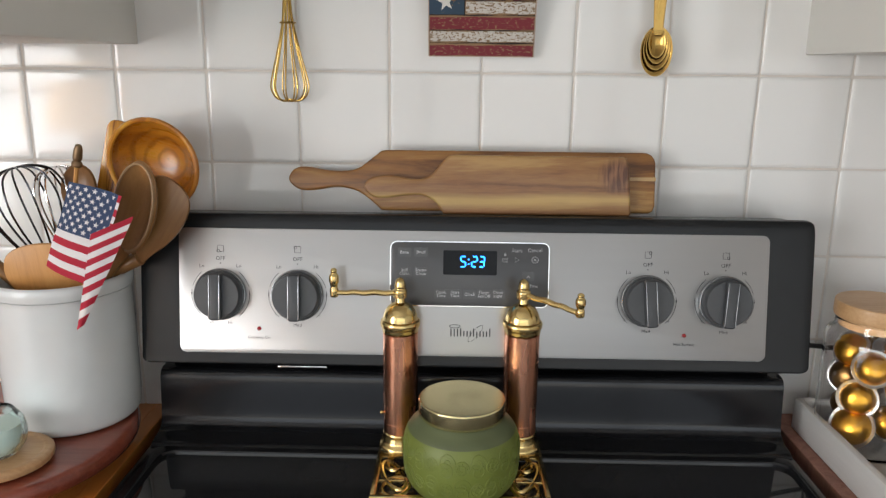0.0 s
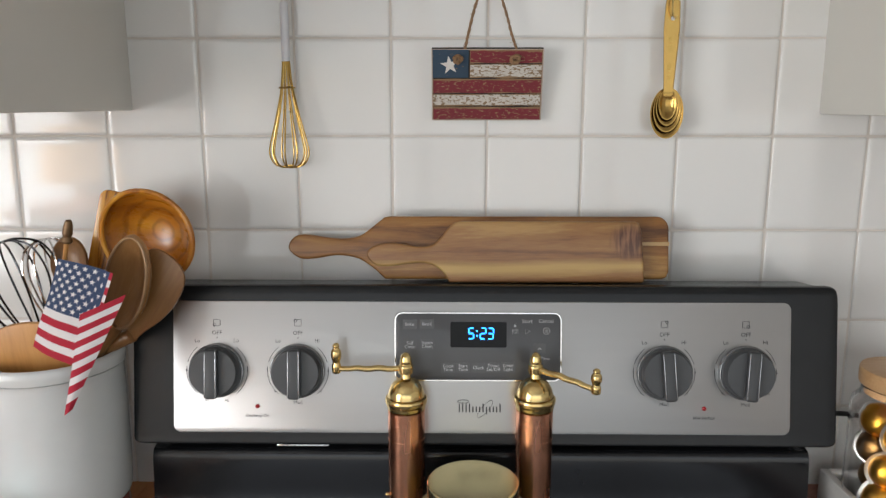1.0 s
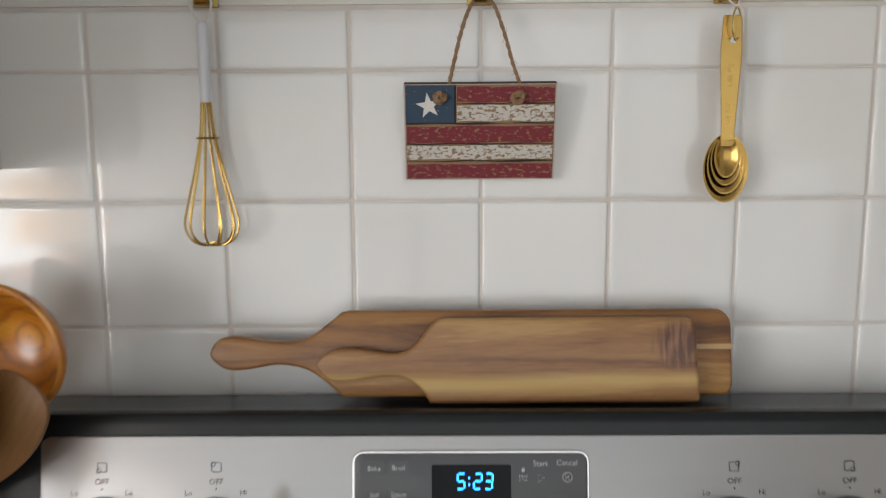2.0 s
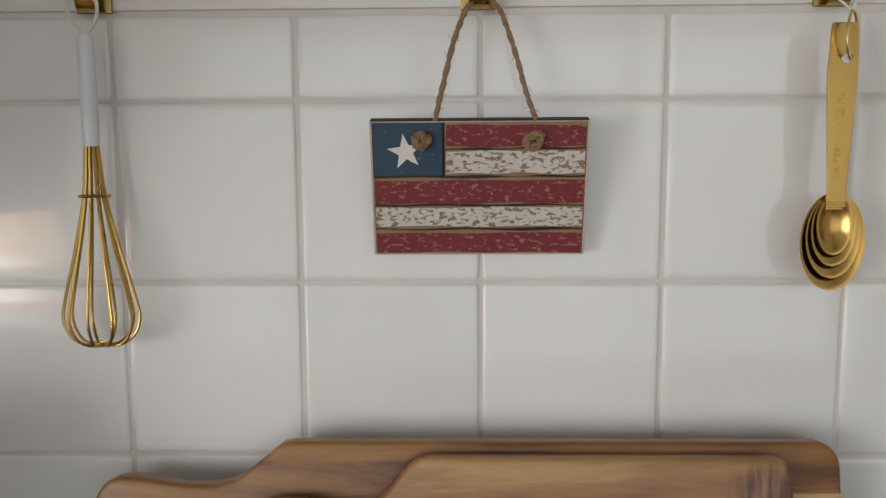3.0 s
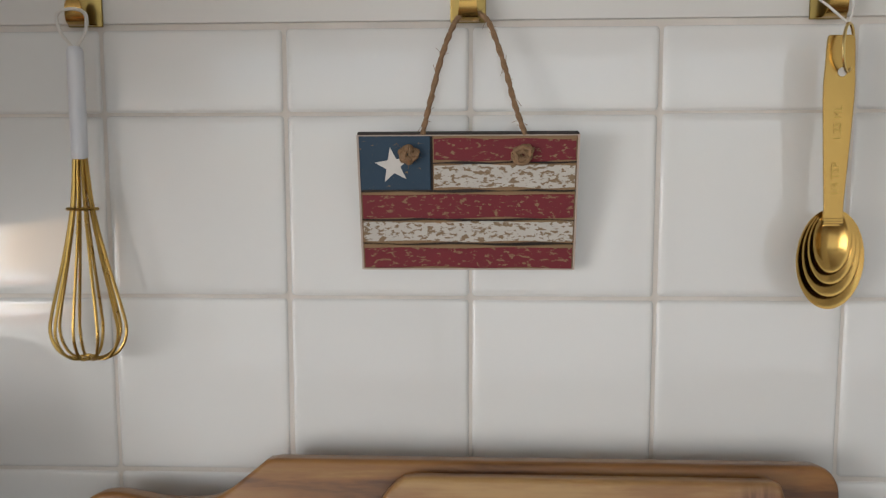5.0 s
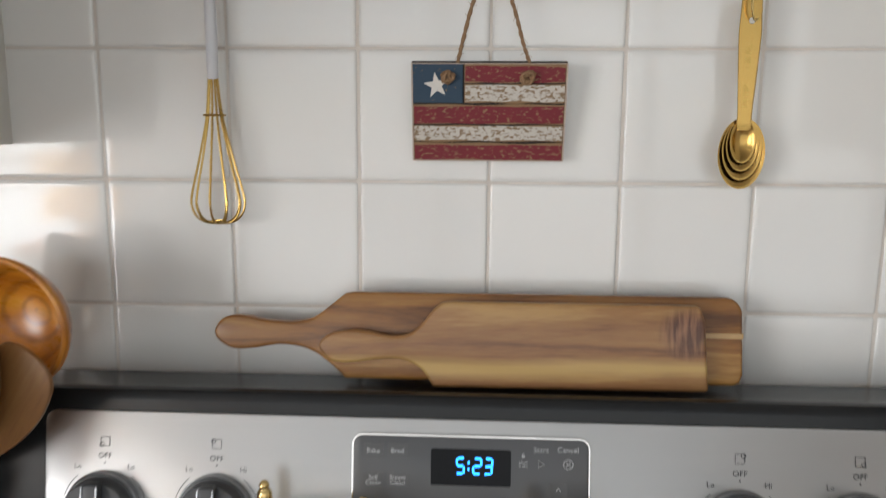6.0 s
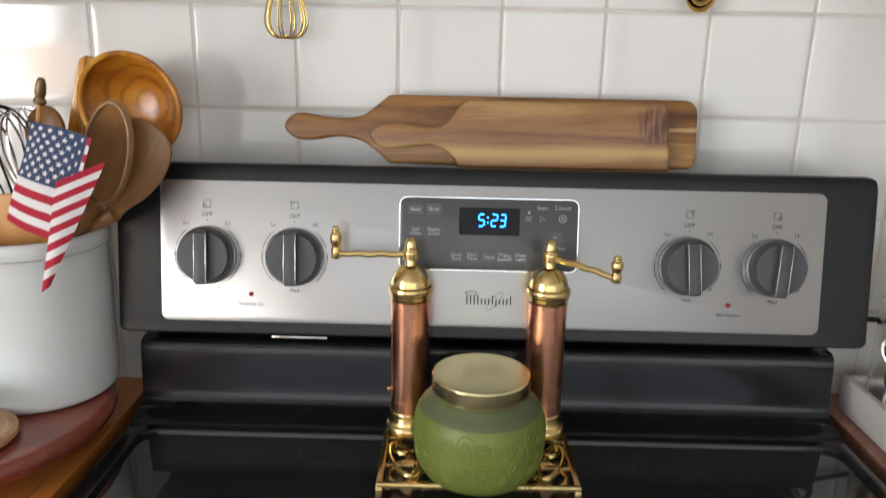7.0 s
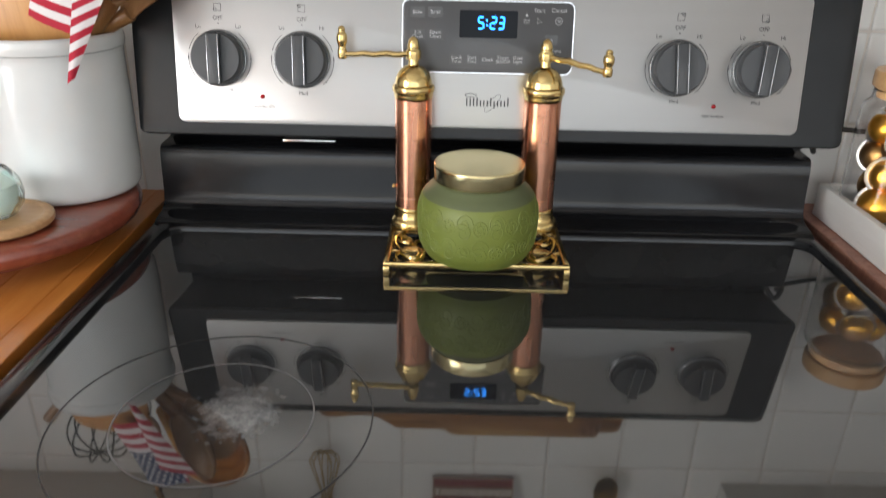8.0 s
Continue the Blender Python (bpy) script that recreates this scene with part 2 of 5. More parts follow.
    link(n2.outputs["Fac"], bp.inputs["Height"])
    link(bp.outputs["Normal"], bsdf.inputs["Normal"])
    bsdf.inputs["Coat Weight"].default_value = gloss
    bsdf.inputs["Coat Roughness"].default_value = 0.25
    return m


def worn_paint(name, paint, bare, cover=0.5, stretch=(0.5, 1, 1)):
    """Old paint rubbed through to brown board, in streaks along x."""
    m = surface(name, paint, 0.7, vary=0.12, scale=90, bump=0.2)
    nt = m.node_tree
    bsdf = nt.nodes["Principled BSDF"]
    old = bsdf.inputs["Base Color"].links[0].from_socket
    tc = nt.nodes.new("ShaderNodeTexCoord")
    mp = nt.nodes.new("ShaderNodeMapping")
    mp.inputs["Scale"].default_value = stretch
    n = nt.nodes.new("ShaderNodeTexNoise")
    n.inputs["Scale"].default_value, n.inputs["Detail"].default_value, n.inputs["Roughness"].default_value = 430, 5, 0.65
    r = nt.nodes.new("ShaderNodeMapRange")
    r.inputs["From Min"].default_value, r.inputs["From Max"].default_value = cover - 0.012, cover + 0.012
    mix = nt.nodes.new("ShaderNodeMix")
    mix.data_type = "RGBA"
    mix.inputs["A"].default_value = (*bare, 1)
    nt.links.new(tc.outputs["Object"], mp.inputs["Vector"])
    nt.links.new(mp.outputs["Vector"], n.inputs["Vector"])
    nt.links.new(n.outputs["Fac"], r.inputs["Value"])
    nt.links.new(r.outputs["Result"], mix.inputs["Factor"])
    nt.links.new(old, mix.inputs["B"])
    nt.links.new(mix.outputs["Result"], bsdf.inputs["Base Color"])
    return m


def clear_glass(name, tint=(1, 1, 1), rough=0.0, bump=0.0, bump_scale=60):
    return surface(name, tint, rough, vary=0.0, bump=bump, bump_scale=bump_scale, rough_vary=0, Transmission_Weight=1.0, IOR=1.46)


def tile_glaze():
    m = surface("tile_glaze", (0.77, 0.77, 0.75), 0.07, vary=0.02, scale=9, bump=0.045, bump_scale=28, rough_vary=0.5, IOR=1.6)
    nt = m.node_tree
    bsdf = nt.nodes["Principled BSDF"]
    info = nt.nodes.new("ShaderNodeObjectInfo")
    old = bsdf.inputs["Base Color"].links[0].from_socket
    hsv = nt.nodes.new("ShaderNodeHueSaturation")
    mr = nt.nodes.new("ShaderNodeMapRange")
    mr.inputs["To Min"].default_value, mr.inputs["To Max"].default_value = 0.97, 1.02
    nt.links.new(info.outputs["Random"], mr.inputs["Value"])
    nt.links.new(mr.outputs["Result"], hsv.inputs["Value"])
    nt.links.new(old, hsv.inputs["Color"])
    nt.links.new(hsv.outputs["Color"], bsdf.inputs["Base Color"])
    return m


def cooktop_black():
    """Black ceramic glass with a dried, whitish smear on one burner and a few specks."""
    m = surface("black_ceramic_glass", (0.026, 0.027, 0.029), 0.035, vary=0.1, IOR=2.3)
    nt = m.node_tree
    bsdf = nt.nodes["Principled BSDF"]
    link = nt.links.new
    tc = nt.nodes.new("ShaderNodeTexCoord")
    near = nt.nodes.new("ShaderNodeVectorMath")
    near.operation = "DISTANCE"
    near.inputs[1].default_value = (-0.189, -0.14, 0.915)
    link(tc.outputs["Object"], near.inputs[0])
    fall = nt.nodes.new("ShaderNodeMapRange")
    fall.inputs["From Min"].default_value, fall.inputs["From Max"].default_value = 0.012, 0.06
    fall.inputs["To Min"].default_value, fall.inputs["To Max"].default_value = 0.3, -0.25
    link(near.outputs["Value"], fall.inputs["Value"])
    n = nt.nodes.new("ShaderNodeTexNoise")
    n.inputs["Scale"].default_value, n.inputs["Detail"].default_value, n.inputs["Roughness"].default_value = 95, 9, 0.78
    link(tc.outputs["Object"], n.inputs["Vector"])
    add = nt.nodes.new("ShaderNodeMath")
    add.operation = "ADD"
    link(n.outputs["Fac"], add.inputs[0])
    link(fall.outputs["Result"], add.inputs[1])
    cut = nt.nodes.new("ShaderNodeMapRange")
    cut.inputs["From Min"].default_value, cut.inputs["From Max"].default_value = 0.54, 1.0
    link(add.outputs[0], cut.inputs["Value"])
    mix = nt.nodes.new("ShaderNodeMix")
    mix.data_type = "RGBA"
    mix.inputs["B"].default_value = (0.35, 0.36, 0.37, 1)
    link(bsdf.inputs["Base Color"].links[0].from_socket, mix.inputs["A"])
    link(cut.outputs["Result"], mix.inputs["Factor"])
    link(mix.outputs["Result"], bsdf.inputs["Base Color"])
    return m


def glowing(name, color, strength):
    m = bpy.data.materials.new(name)
    m.use_nodes = True
    b = m.node_tree.nodes["Principled BSDF"]
    b.inputs["Base Color"].default_value = (*color, 1)
    b.inputs["Emission Color"].default_value = (*color, 1)
    b.inputs["Emission Strength"].default_value = strength
    return m


TILE = tile_glaze()
GROUT = surface("grout", (0.66, 0.62, 0.57), 0.85, vary=0.22, scale=25, bump=0.4, bump_scale=400)
WALL_PAINT = surface("wall_paint", (0.76, 0.75, 0.72), 0.55, vary=0.03, scale=4, bump=0.1, bump_scale=120)
ROOM_PAINT = surface("room_paint", (0.66, 0.66, 0.65), 0.7, vary=0.03, scale=3, bump=0.1)
CABINET_PAINT = surface("cabinet_paint", (0.74, 0.73, 0.68), 0.4, vary=0.03, scale=6, bump=0.08, bump_scale=90)
FLOOR_WOOD = wood("floor_wood", [(0.1, 0.06, 0.035), (0.22, 0.13, 0.07), (0.3, 0.19, 0.11)], axis="X", scale=6)
COUNTER_WOOD = wood("counter_wood", [(0.38, 0.11, 0.018), (0.62, 0.22, 0.04), (0.74, 0.31, 0.075)], 0.35, axis="Y", scale=10, gloss=0.5)
END_WOOD = wood("end_grain_wood", [(0.2, 0.08, 0.055), (0.34, 0.155, 0.105), (0.44, 0.22, 0.155)], 0.6, axis="Z", scale=60)
BLACK_ENAMEL = surface("black_enamel", (0.012, 0.0125, 0.014), 0.14, vary=0.15, scale=20, bump=0.03, bump_scale=60, IOR=1.45)
BLACK_PLASTIC = surface("black_plastic", (0.014, 0.015, 0.016), 0.26, vary=0.15, scale=40, IOR=1.35)
STEEL = surface("brushed_steel", (0.53, 0.53, 0.525), 0.42, 1.0, vary=0.05, scale=60, bump=0.05, bump_scale=260, stretch=(0.04, 1, 1))
tangent = STEEL.node_tree.nodes.new("ShaderNodeTangent")
tangent.direction_type, tangent.uv_map = "UV_MAP", "grain"
STEEL.node_tree.links.new(tangent.outputs["Tangent"], STEEL.node_tree.nodes["Principled BSDF"].inputs["Tangent"])
STEEL.node_tree.nodes["Principled BSDF"].inputs["Anisotropic"].default_value = 0.7
KNOB_GREY = surface("knob_grey", (0.055, 0.058, 0.062), 0.38, vary=0.1, scale=60)
KNOB_EDGE = surface("knob_edge", (0.35, 0.36, 0.37), 0.25, 0.8)
CHROME = surface("chrome", (0.7, 0.7, 0.7), 0.12, 1.0)
PANEL_GREY = surface("panel_grey", (0.075, 0.076, 0.08), 0.3, vary=0.05)
KEY_GREY = surface("key_grey", (0.085, 0.087, 0.09), 0.35)
PRINT_LIGHT = surface("print_light", (0.5, 0.5, 0.52), 0.5)
PRINT_DARK = surface("print_dark", (0.06, 0.06, 0.065), 0.5)
SCREEN = surface("dark_screen", (0.004, 0.005, 0.007), 0.15, IOR=1.25)
CLOCK_BLUE = glowing("clock_blue", (0.02, 0.28, 1.0), 5.0)
RED_LENS = surface("red_lens", (0.3, 0.01, 0.015), 0.1)
BLACK_GLASS = cooktop_black()
RING_PRINT = surface("ring_print", (0.17, 0.17, 0.175), 0.3)
RING_FAINT = surface("faint_ring_print", (0.05, 0.05, 0.052), 0.2)
BRASS = surface("brass", (0.8, 0.6, 0.26), 0.22, 1.0, vary=0.12, scale=70, bump=0.06, bump_scale=120, rough_vary=0.4)
BRASS_SOFT = surface("brushed_brass", (0.72, 0.55, 0.26), 0.3, 1.0, vary=0.06, scale=60, rough_vary=0.3, bump=0.03, bump_scale=300)
LID_BRASS = surface("satin_brass_lid", (0.93, 0.82, 0.46), 0.2, 1.0, vary=0.05, scale=50, rough_vary=0.2)
COPPER = surface("copper", (0.86, 0.42, 0.27), 0.25, 1.0, vary=0.1, scale=90, stretch=(1, 1, 0.15), bump=0.05, bump_scale=150, rough_vary=0.4)
SPOON_BRASS = surface("old_gold", (0.44, 0.28, 0.085), 0.24, 1.0, vary=0.1, scale=60, bump=0.03, bump_scale=200, rough_vary=0.3)
HOOK_BRASS = surface("dark_satin_brass", (0.3, 0.22, 0.075), 0.3, 1.0, vary=0.1, scale=60)
GOLD_WIRE = surface("gold_wire", (0.46, 0.3, 0.085), 0.28, 1.0, vary=0.1, scale=80)
FROSTED_GREEN = surface("frosted_green_glass", (0.165, 0.2, 0.034), 0.5, vary=0.3, scale=25, bump=0.25, bump_scale=70, Coat_Weight=0.1, Coat_Roughness=0.4)
FROSTED_GREY = surface("frosted_clear_glass", (0.11, 0.13, 0.06), 0.45, vary=0.15, scale=25, bump=0.2, bump_scale=70)
WHITE_HANDLE = surface("white_plastic", (0.72, 0.74, 0.78), 0.4)
SILICONE = surface("clear_silicone", (0.7, 0.68, 0.64), 0.35)
TWINE = surface("jute_twine", (0.27, 0.165, 0.09), 0.9, vary=0.4, scale=300, bump=0.8, bump_scale=600)
ACACIA = wood("acacia_back", [(0.11, 0.04, 0.009), (0.24, 0.1, 0.022), (0.3, 0.14, 0.033), (0.44, 0.24, 0.07)], 0.4, scale=48, contrast=1.5, fine=0.2)
ACACIA_LIGHT = wood("acacia_front", [(0.13, 0.05, 0.018), (0.25, 0.115, 0.04), (0.32, 0.16, 0.055), (0.42, 0.25, 0.09)], 0.42, scale=42, contrast=1.4, fine=0.26, knot=(0.157, 0.047, 0.012), streak=(0.017, 0.007, (0.56, 0.38, 0.13)))
SAPWOOD = wood("pale_sapwood", [(0.4, 0.24, 0.09), (0.55, 0.37, 0.16)], 0.42, scale=60)
CERAMIC = surface("crackled_white_glaze", (0.7, 0.725, 0.72), 0.14, vary=0.13, scale=11, bump=0.12, bump_scale=22, rough_vary=0.5)
MAHOGANY = wood("mahogany", [(0.15, 0.03, 0.018), (0.29, 0.07, 0.04), (0.37, 0.11, 0.06)], 0.25, axis="X", scale=8, gloss=0.6)
PALE_RIM = wood("pale_spoon_rim", [(0.3, 0.17, 0.08), (0.42, 0.26, 0.13)], 0.5, axis="Z", scale=30)
BAMBOO = wood("bamboo", [(0.42, 0.22, 0.09), (0.58, 0.34, 0.16), (0.68, 0.44, 0.23)], 0.45, axis="X", scale=20, fine=0.5)
OLIVE = wood("orange_glazed_wood", [(0.27, 0.08, 0.008), (0.52, 0.2, 0.018), (0.68, 0.33, 0.04)], 0.3, axis="Y", scale=40, contrast=1.5, fine=0.15, gloss=0.5)
LADLE_WOOD = wood("turned_orange_wood", [(0.3, 0.085, 0.008), (0.55, 0.21, 0.018), (0.72, 0.36, 0.045)], 0.28, axis="X", scale=9, contrast=1.3, fine=0.12, gloss=0.55)
ring_nodes = LADLE_WOOD.node_tree
rings_tex = ring_nodes.nodes.new("ShaderNodeTexWave")
rings_tex.wave_type, rings_tex.rings_direction = "RINGS", "Z"
rings_tex.inputs["Scale"].default_value, rings_tex.inputs["Distortion"].default_value, rings_tex.inputs["Detail"].default_value = 26, 3.0, 3
rings_tex.inputs["Detail Scale"].default_value = 2.0
ring_place = ring_nodes.nodes.new("ShaderNodeTexCoord")
ring_nodes.links.new(ring_place.outputs["Object"], rings_tex.inputs["Vector"])
ring_mix = ring_nodes.nodes.new("ShaderNodeMix")
ring_mix.data_type, ring_mix.blend_type = "RGBA", "MULTIPLY"
ring_mix.inputs["Factor"].default_value = 0.55
ring_shade = ring_nodes.nodes.new("ShaderNodeValToRGB")
ring_shade.color_ramp.elements[0].color, ring_shade.color_ramp.elements[1].color = (0.4, 0.3, 0.25, 1), (1, 1, 1, 1)
ring_shade.color_ramp.elements[1].position = 0.45
ring_nodes.links.new(rings_tex.outputs["Fac"], ring_shade.inputs["Fac"])
ring_bsdf = ring_nodes.nodes["Principled BSDF"]
ring_nodes.links.new(ring_bsdf.inputs["Base Color"].links[0].from_socket, ring_mix.inputs["A"])
ring_nodes.links.new(ring_shade.outputs["Color"], ring_mix.inputs["B"])
ring_nodes.links.new(ring_mix.outputs["Result"], ring_bsdf.inputs["Base Color"])
ZEBRA = wood("striped_orange_wood", [(0.2, 0.06, 0.006), (0.62, 0.26, 0.025), (0.72, 0.36, 0.05)], 0.25, axis="Y", scale=110, contrast=2.2, fine=0.1, gloss=0.8)
SPOON_WOOD = wood("dark_spoon_wood", [(0.15, 0.065, 0.02), (0.27, 0.13, 0.042), (0.36, 0.19, 0.07)], 0.42, axis="Y", scale=20)
BEECH = wood("beech", [(0.42, 0.18, 0.045), (0.58, 0.28, 0.08), (0.66, 0.35, 0.115)], 0.48, axis="Y", scale=26)
WIRE_DARK = surface("dark_wire", (0.05, 0.05, 0.055), 0.2, 0.9)
CLOTH_RED = surface("cloth_red", (0.42, 0.012, 0.035), 0.8, vary=0.1, scale=200, bump=0.2, bump_scale=1500)
CLOTH_WHITE = surface("cloth_white", (0.74, 0.72, 0.72), 0.8, vary=0.05, scale=200, bump=0.2, bump_scale=1500)
CLOTH_NAVY = surface("cloth_navy", (0.035, 0.06, 0.13), 0.8, vary=0.1, scale=200, bump=0.2, bump_scale=1500)
SIGN_RED = worn_paint("worn_red_paint", (0.185, 0.02, 0.03), (0.27, 0.17, 0.09), 0.41)
SIGN_WHITE = worn_paint("worn_white_paint", (0.58, 0.55, 0.5), (0.25, 0.17, 0.1), 0.46)
SIGN_BLUE = worn_paint("worn_blue_paint", (0.028, 0.06, 0.1), (0.3, 0.2, 0.1), 0.35)
SIGN_BOARD = surface("brown_board", (0.27, 0.17, 0.09), 0.8, vary=0.2, scale=80)
SIGN_PALE = surface("pale_board_edge", (0.5, 0.41, 0.35), 0.8, vary=0.2, scale=80)
SIGN_EDGE = surface("dark_board_edge", (0.03, 0.02, 0.017), 0.7)
STAR_WHITE = surface("star_white", (0.72, 0.69, 0.65), 0.7, vary=0.08, scale=150)
JAR_GLASS = clear_glass("jar_glass")
AQUA_GLASS = clear_glass("aqua_glass", (0.86, 1.0, 0.97), 0.03, 0.6, 110)
WHITE_WAX = surface("white_wax", (0.75, 0.74, 0.7), 0.6)
AGED_BRASS = surface("aged_brass", (0.22, 0.14, 0.075), 0.42, 0.7, vary=0.3, scale=120)
CAPSULE_GOLD = surface("gold_foil", (0.78, 0.4, 0.05), 0.3, 1.0, vary=0.1, scale=40)
CAPSULE_BROWN = surface("bronze_foil", (0.3, 0.16, 0.055), 0.3, 1.0, vary=0.1, scale=40)
CAPSULE_SILVER = surface("silver_foil", (0.42, 0.41, 0.39), 0.34, 1.0, vary=0.05, scale=40)
TRAY_WHITE = wood("whitewashed_wood", [(0.64, 0.61, 0.57), (0.73, 0.71, 0.68), (0.78, 0.76, 0.73)], 0.55, axis="Y", scale=24, gloss=0.1)
CORD_BLACK = surface("black_cord", (0.015, 0.015, 0.016), 0.4)
WINDOW_WHITE = surface("window_white", (0.78, 0.78, 0.76), 0.4)
PANE = clear_glass("window_pane")
# emission put in for the warm patches mirrored in the left tiles
WARM_GLOW = glowing("added_warm_glow", (1.0, 0.66, 0.38), 3.0)


# ---- the room ----
GLASS_Z = 0.911
COUNTER_Z = 0.912
PITCH = 0.1095
ROW_Z = 1.345
TOP_Z = 1.504

tagged(part("floor", box(-2.1, -3.4, -0.06, 2.3, 0.1, 0.0), FLOOR_WOOD, None), "brown wooden kitchen floor", "floor", kind="structure")
tagged(part("ceiling", box(-2.1, -3.4, 2.45, 2.3, 0.1, 2.53), ROOM_PAINT, None), "plain white painted ceiling", "ceiling", kind="structure")
wall_north = part("wall_north", box(-2.0, 0.0016, 0.0, 2.2, 0.1, 2.45), GROUT, None)
tagged(wall_north, "kitchen wall of square white glazed tiles with pale grout", "wall", kind="structure")
# the opening in this wall is made up, to let the fill through
south = box(-2.1, -3.4, 0, -1.35, -3.3, 2.45)
for lot in ((2.05, -3.4, 0, 2.3, -3.3, 2.45), (-1.35, -3.4, 0, 2.05, -3.3, 0.35), (-1.35, -3.4, 2.1, 2.05, -3.3, 2.45)):
    box(*lot, bm=south)
tagged(part("wall_south", south, ROOM_PAINT, None), "off-white painted wall with an opening added for fill light", "wall", kind="structure")
# unseen window, added only to frame the fill
door = thing("window_2", pose(0.35, -3.3, 0.35), "wide white framed window out of view, with daylight behind it", "window", kind="structure")
bm = bmesh.new()
for lot in ((-1.7, -0.08, 0, -1.64, 0.02, 1.75), (1.64, -0.08, 0, 1.7, 0.02, 1.75), (-1.64, -0.08, 0, 1.64, 0.02, 0.05), (-1.64, -0.08, 1.69, 1.64, 0.02, 1.75), (-0.57, -0.02, 0.05, -0.51, 0.015, 1.69), (0.51, -0.02, 0.05, 0.57, 0.015, 1.69)):
    box(*lot, bevel=0.004, bm=bm)
part("window_frame", bm, WINDOW_WHITE, door)
tagged(part("wall_east", box(2.2, -3.3, 0, 2.3, 0.1, 2.45), ROOM_PAINT, None), "plain off-white painted wall", "wall", kind="structure")
west = box(-2.1, -3.3, 0, -2.0, -3.15, 2.45)
for lot in ((-2.1, -1.35, 0, -2.0, 0.1, 2.45), (-2.1, -3.15, 0, -2.0, -1.35, 0.59), (-2.1, -3.15, 1.85, -2.0, -1.35, 2.45)):
    box(*lot, bm=west)
tagged(part("wall_west", west, ROOM_PAINT, None), "off-white painted wall with a window opening", "wall", kind="structure")

win = thing("window_1", pose(-2.0, -2.25, 0.59), "wide white framed window out of view, with daylight behind it", "window", kind="structure")
frame_bm = bmesh.new()
for lot in ((-0.08, -0.9, 0, 0.02, -0.85, 1.26), (-0.08, 0.85, 0, 0.02, 0.9, 1.26), (-0.08, -0.85, 0, 0.02, 0.85, 0.05), (-0.08, -0.85, 1.21, 0.02, 0.85, 1.26), (-0.02, -0.02, 0.05, 0.015, 0.02, 1.21), (-0.02, -0.85, 0.615, 0.013, -0.02, 0.645), (-0.02, 0.02, 0.615, 0.013, 0.85, 0.645)):
    box(*lot, bevel=0.004, bm=frame_bm)
part("window_frame", frame_bm, WINDOW_WHITE, win)
part("window_sill", box(0.0005, -0.95, -0.04, 0.1, 0.95, -0.004, 0.006), WINDOW_WHITE, win)

# unseen, made-up sideboard and lamp: they give the tiles something warm to mirror
side = thing("sideboard", pose(-1.78, -2.7, 0), "unseen white sideboard added to carry the made-up lamp", "sideboard")
part("body", box(-0.21, -0.3, 0.08, 0.21, 0.3, 0.88, 0.004), CABINET_PAINT, side)
part("top", box(-0.215, -0.31, 0.8805, 0.225, 0.31, 0.91, 0.004), COUNTER_WOOD, side)
part("plinth", box(-0.2, -0.28, 0, 0.19, 0.28, 0.0795), CABINET_PAINT, side)
for s in (-1, 1):
    part("door", box(0.2105, s * 0.15 - 0.145, 0.1, 0.228, s * 0.15 + 0.145, 0.86, 0.003), CABINET_PAINT, side)
lamp = thing("table_lamp", pose(-1.72, -2.5, 0.911), "unseen lamp added for a warm glow mirrored in the tiles", "lamp")
part("foot", lathe(rounded([(0, 0), (0.07, 0), (0.07, 0.012), (0.02, 0.03), (0.012, 0.06), (0.02, 0.1), (0.01, 0.15), (0.01, 0.17), (0, 0.17)], 3, 0.3), 32), CERAMIC, lamp)
part("shade", lathe([(0.16, 0.12), (0.115, 0.36), (0.113, 0.36), (0.158, 0.12)], 40, True), WARM_GLOW, lamp, "glowing surface added for the warm reflection")

# strip of painted board over the tiles, where the hooks are stuck
tagged(part("trim", box(-0.405, -0.0015, TOP_Z + 0.003, 0.377, 0.004, 1.619, 0.001), WALL_PAINT, None), "smooth off-white painted wall over the tiles", "trim", kind="structure")

# unseen box, added to keep light from above off the upper tiles
tagged(part("soffit", box(-0.405, -0.38, 1.62, 0.377, 0.004, 2.45, 0.002), WALL_PAINT, None), "unseen off-white box added above the range to shade the wall", "wall", kind="structure")


def upper_cabinet(x0, x1, z0, name, label):
    ob = thing(name, pose((x0 + x1) / 2, 0, z0), label, "cabinet")
    h = (x1 - x0) / 2
    body = box(-h, -0.30, 0, h, 0.002, 0.9, 0.0015)
    part("body", body, CABINET_PAINT, ob)
    for side in (-1, 1):
        door = part("door", box(side * h / 2 - h / 2 + 0.003, -0.32, 0.003, side * h / 2 + h / 2 - 0.003, -0.3015, 0.897, 0.003), CABINET_PAINT, ob)
        part("handle", tube([(side * 0.03, -0.322, 0.06), (side * 0.03, -0.345, 0.065), (side * 0.03, -0.345, 0.135), (side * 0.03, -0.322, 0.14)], 0.005), BRASS_SOFT, door)
    return ob


upper_cabinet(-1.15, -0.407, 1.374, "upper_cabinet", "white painted wall cabinet whose side is in shade")
upper_cabinet(0.379, 1.15, 1.370, "upper_cabinet", "cream painted wall cabinet in window light")


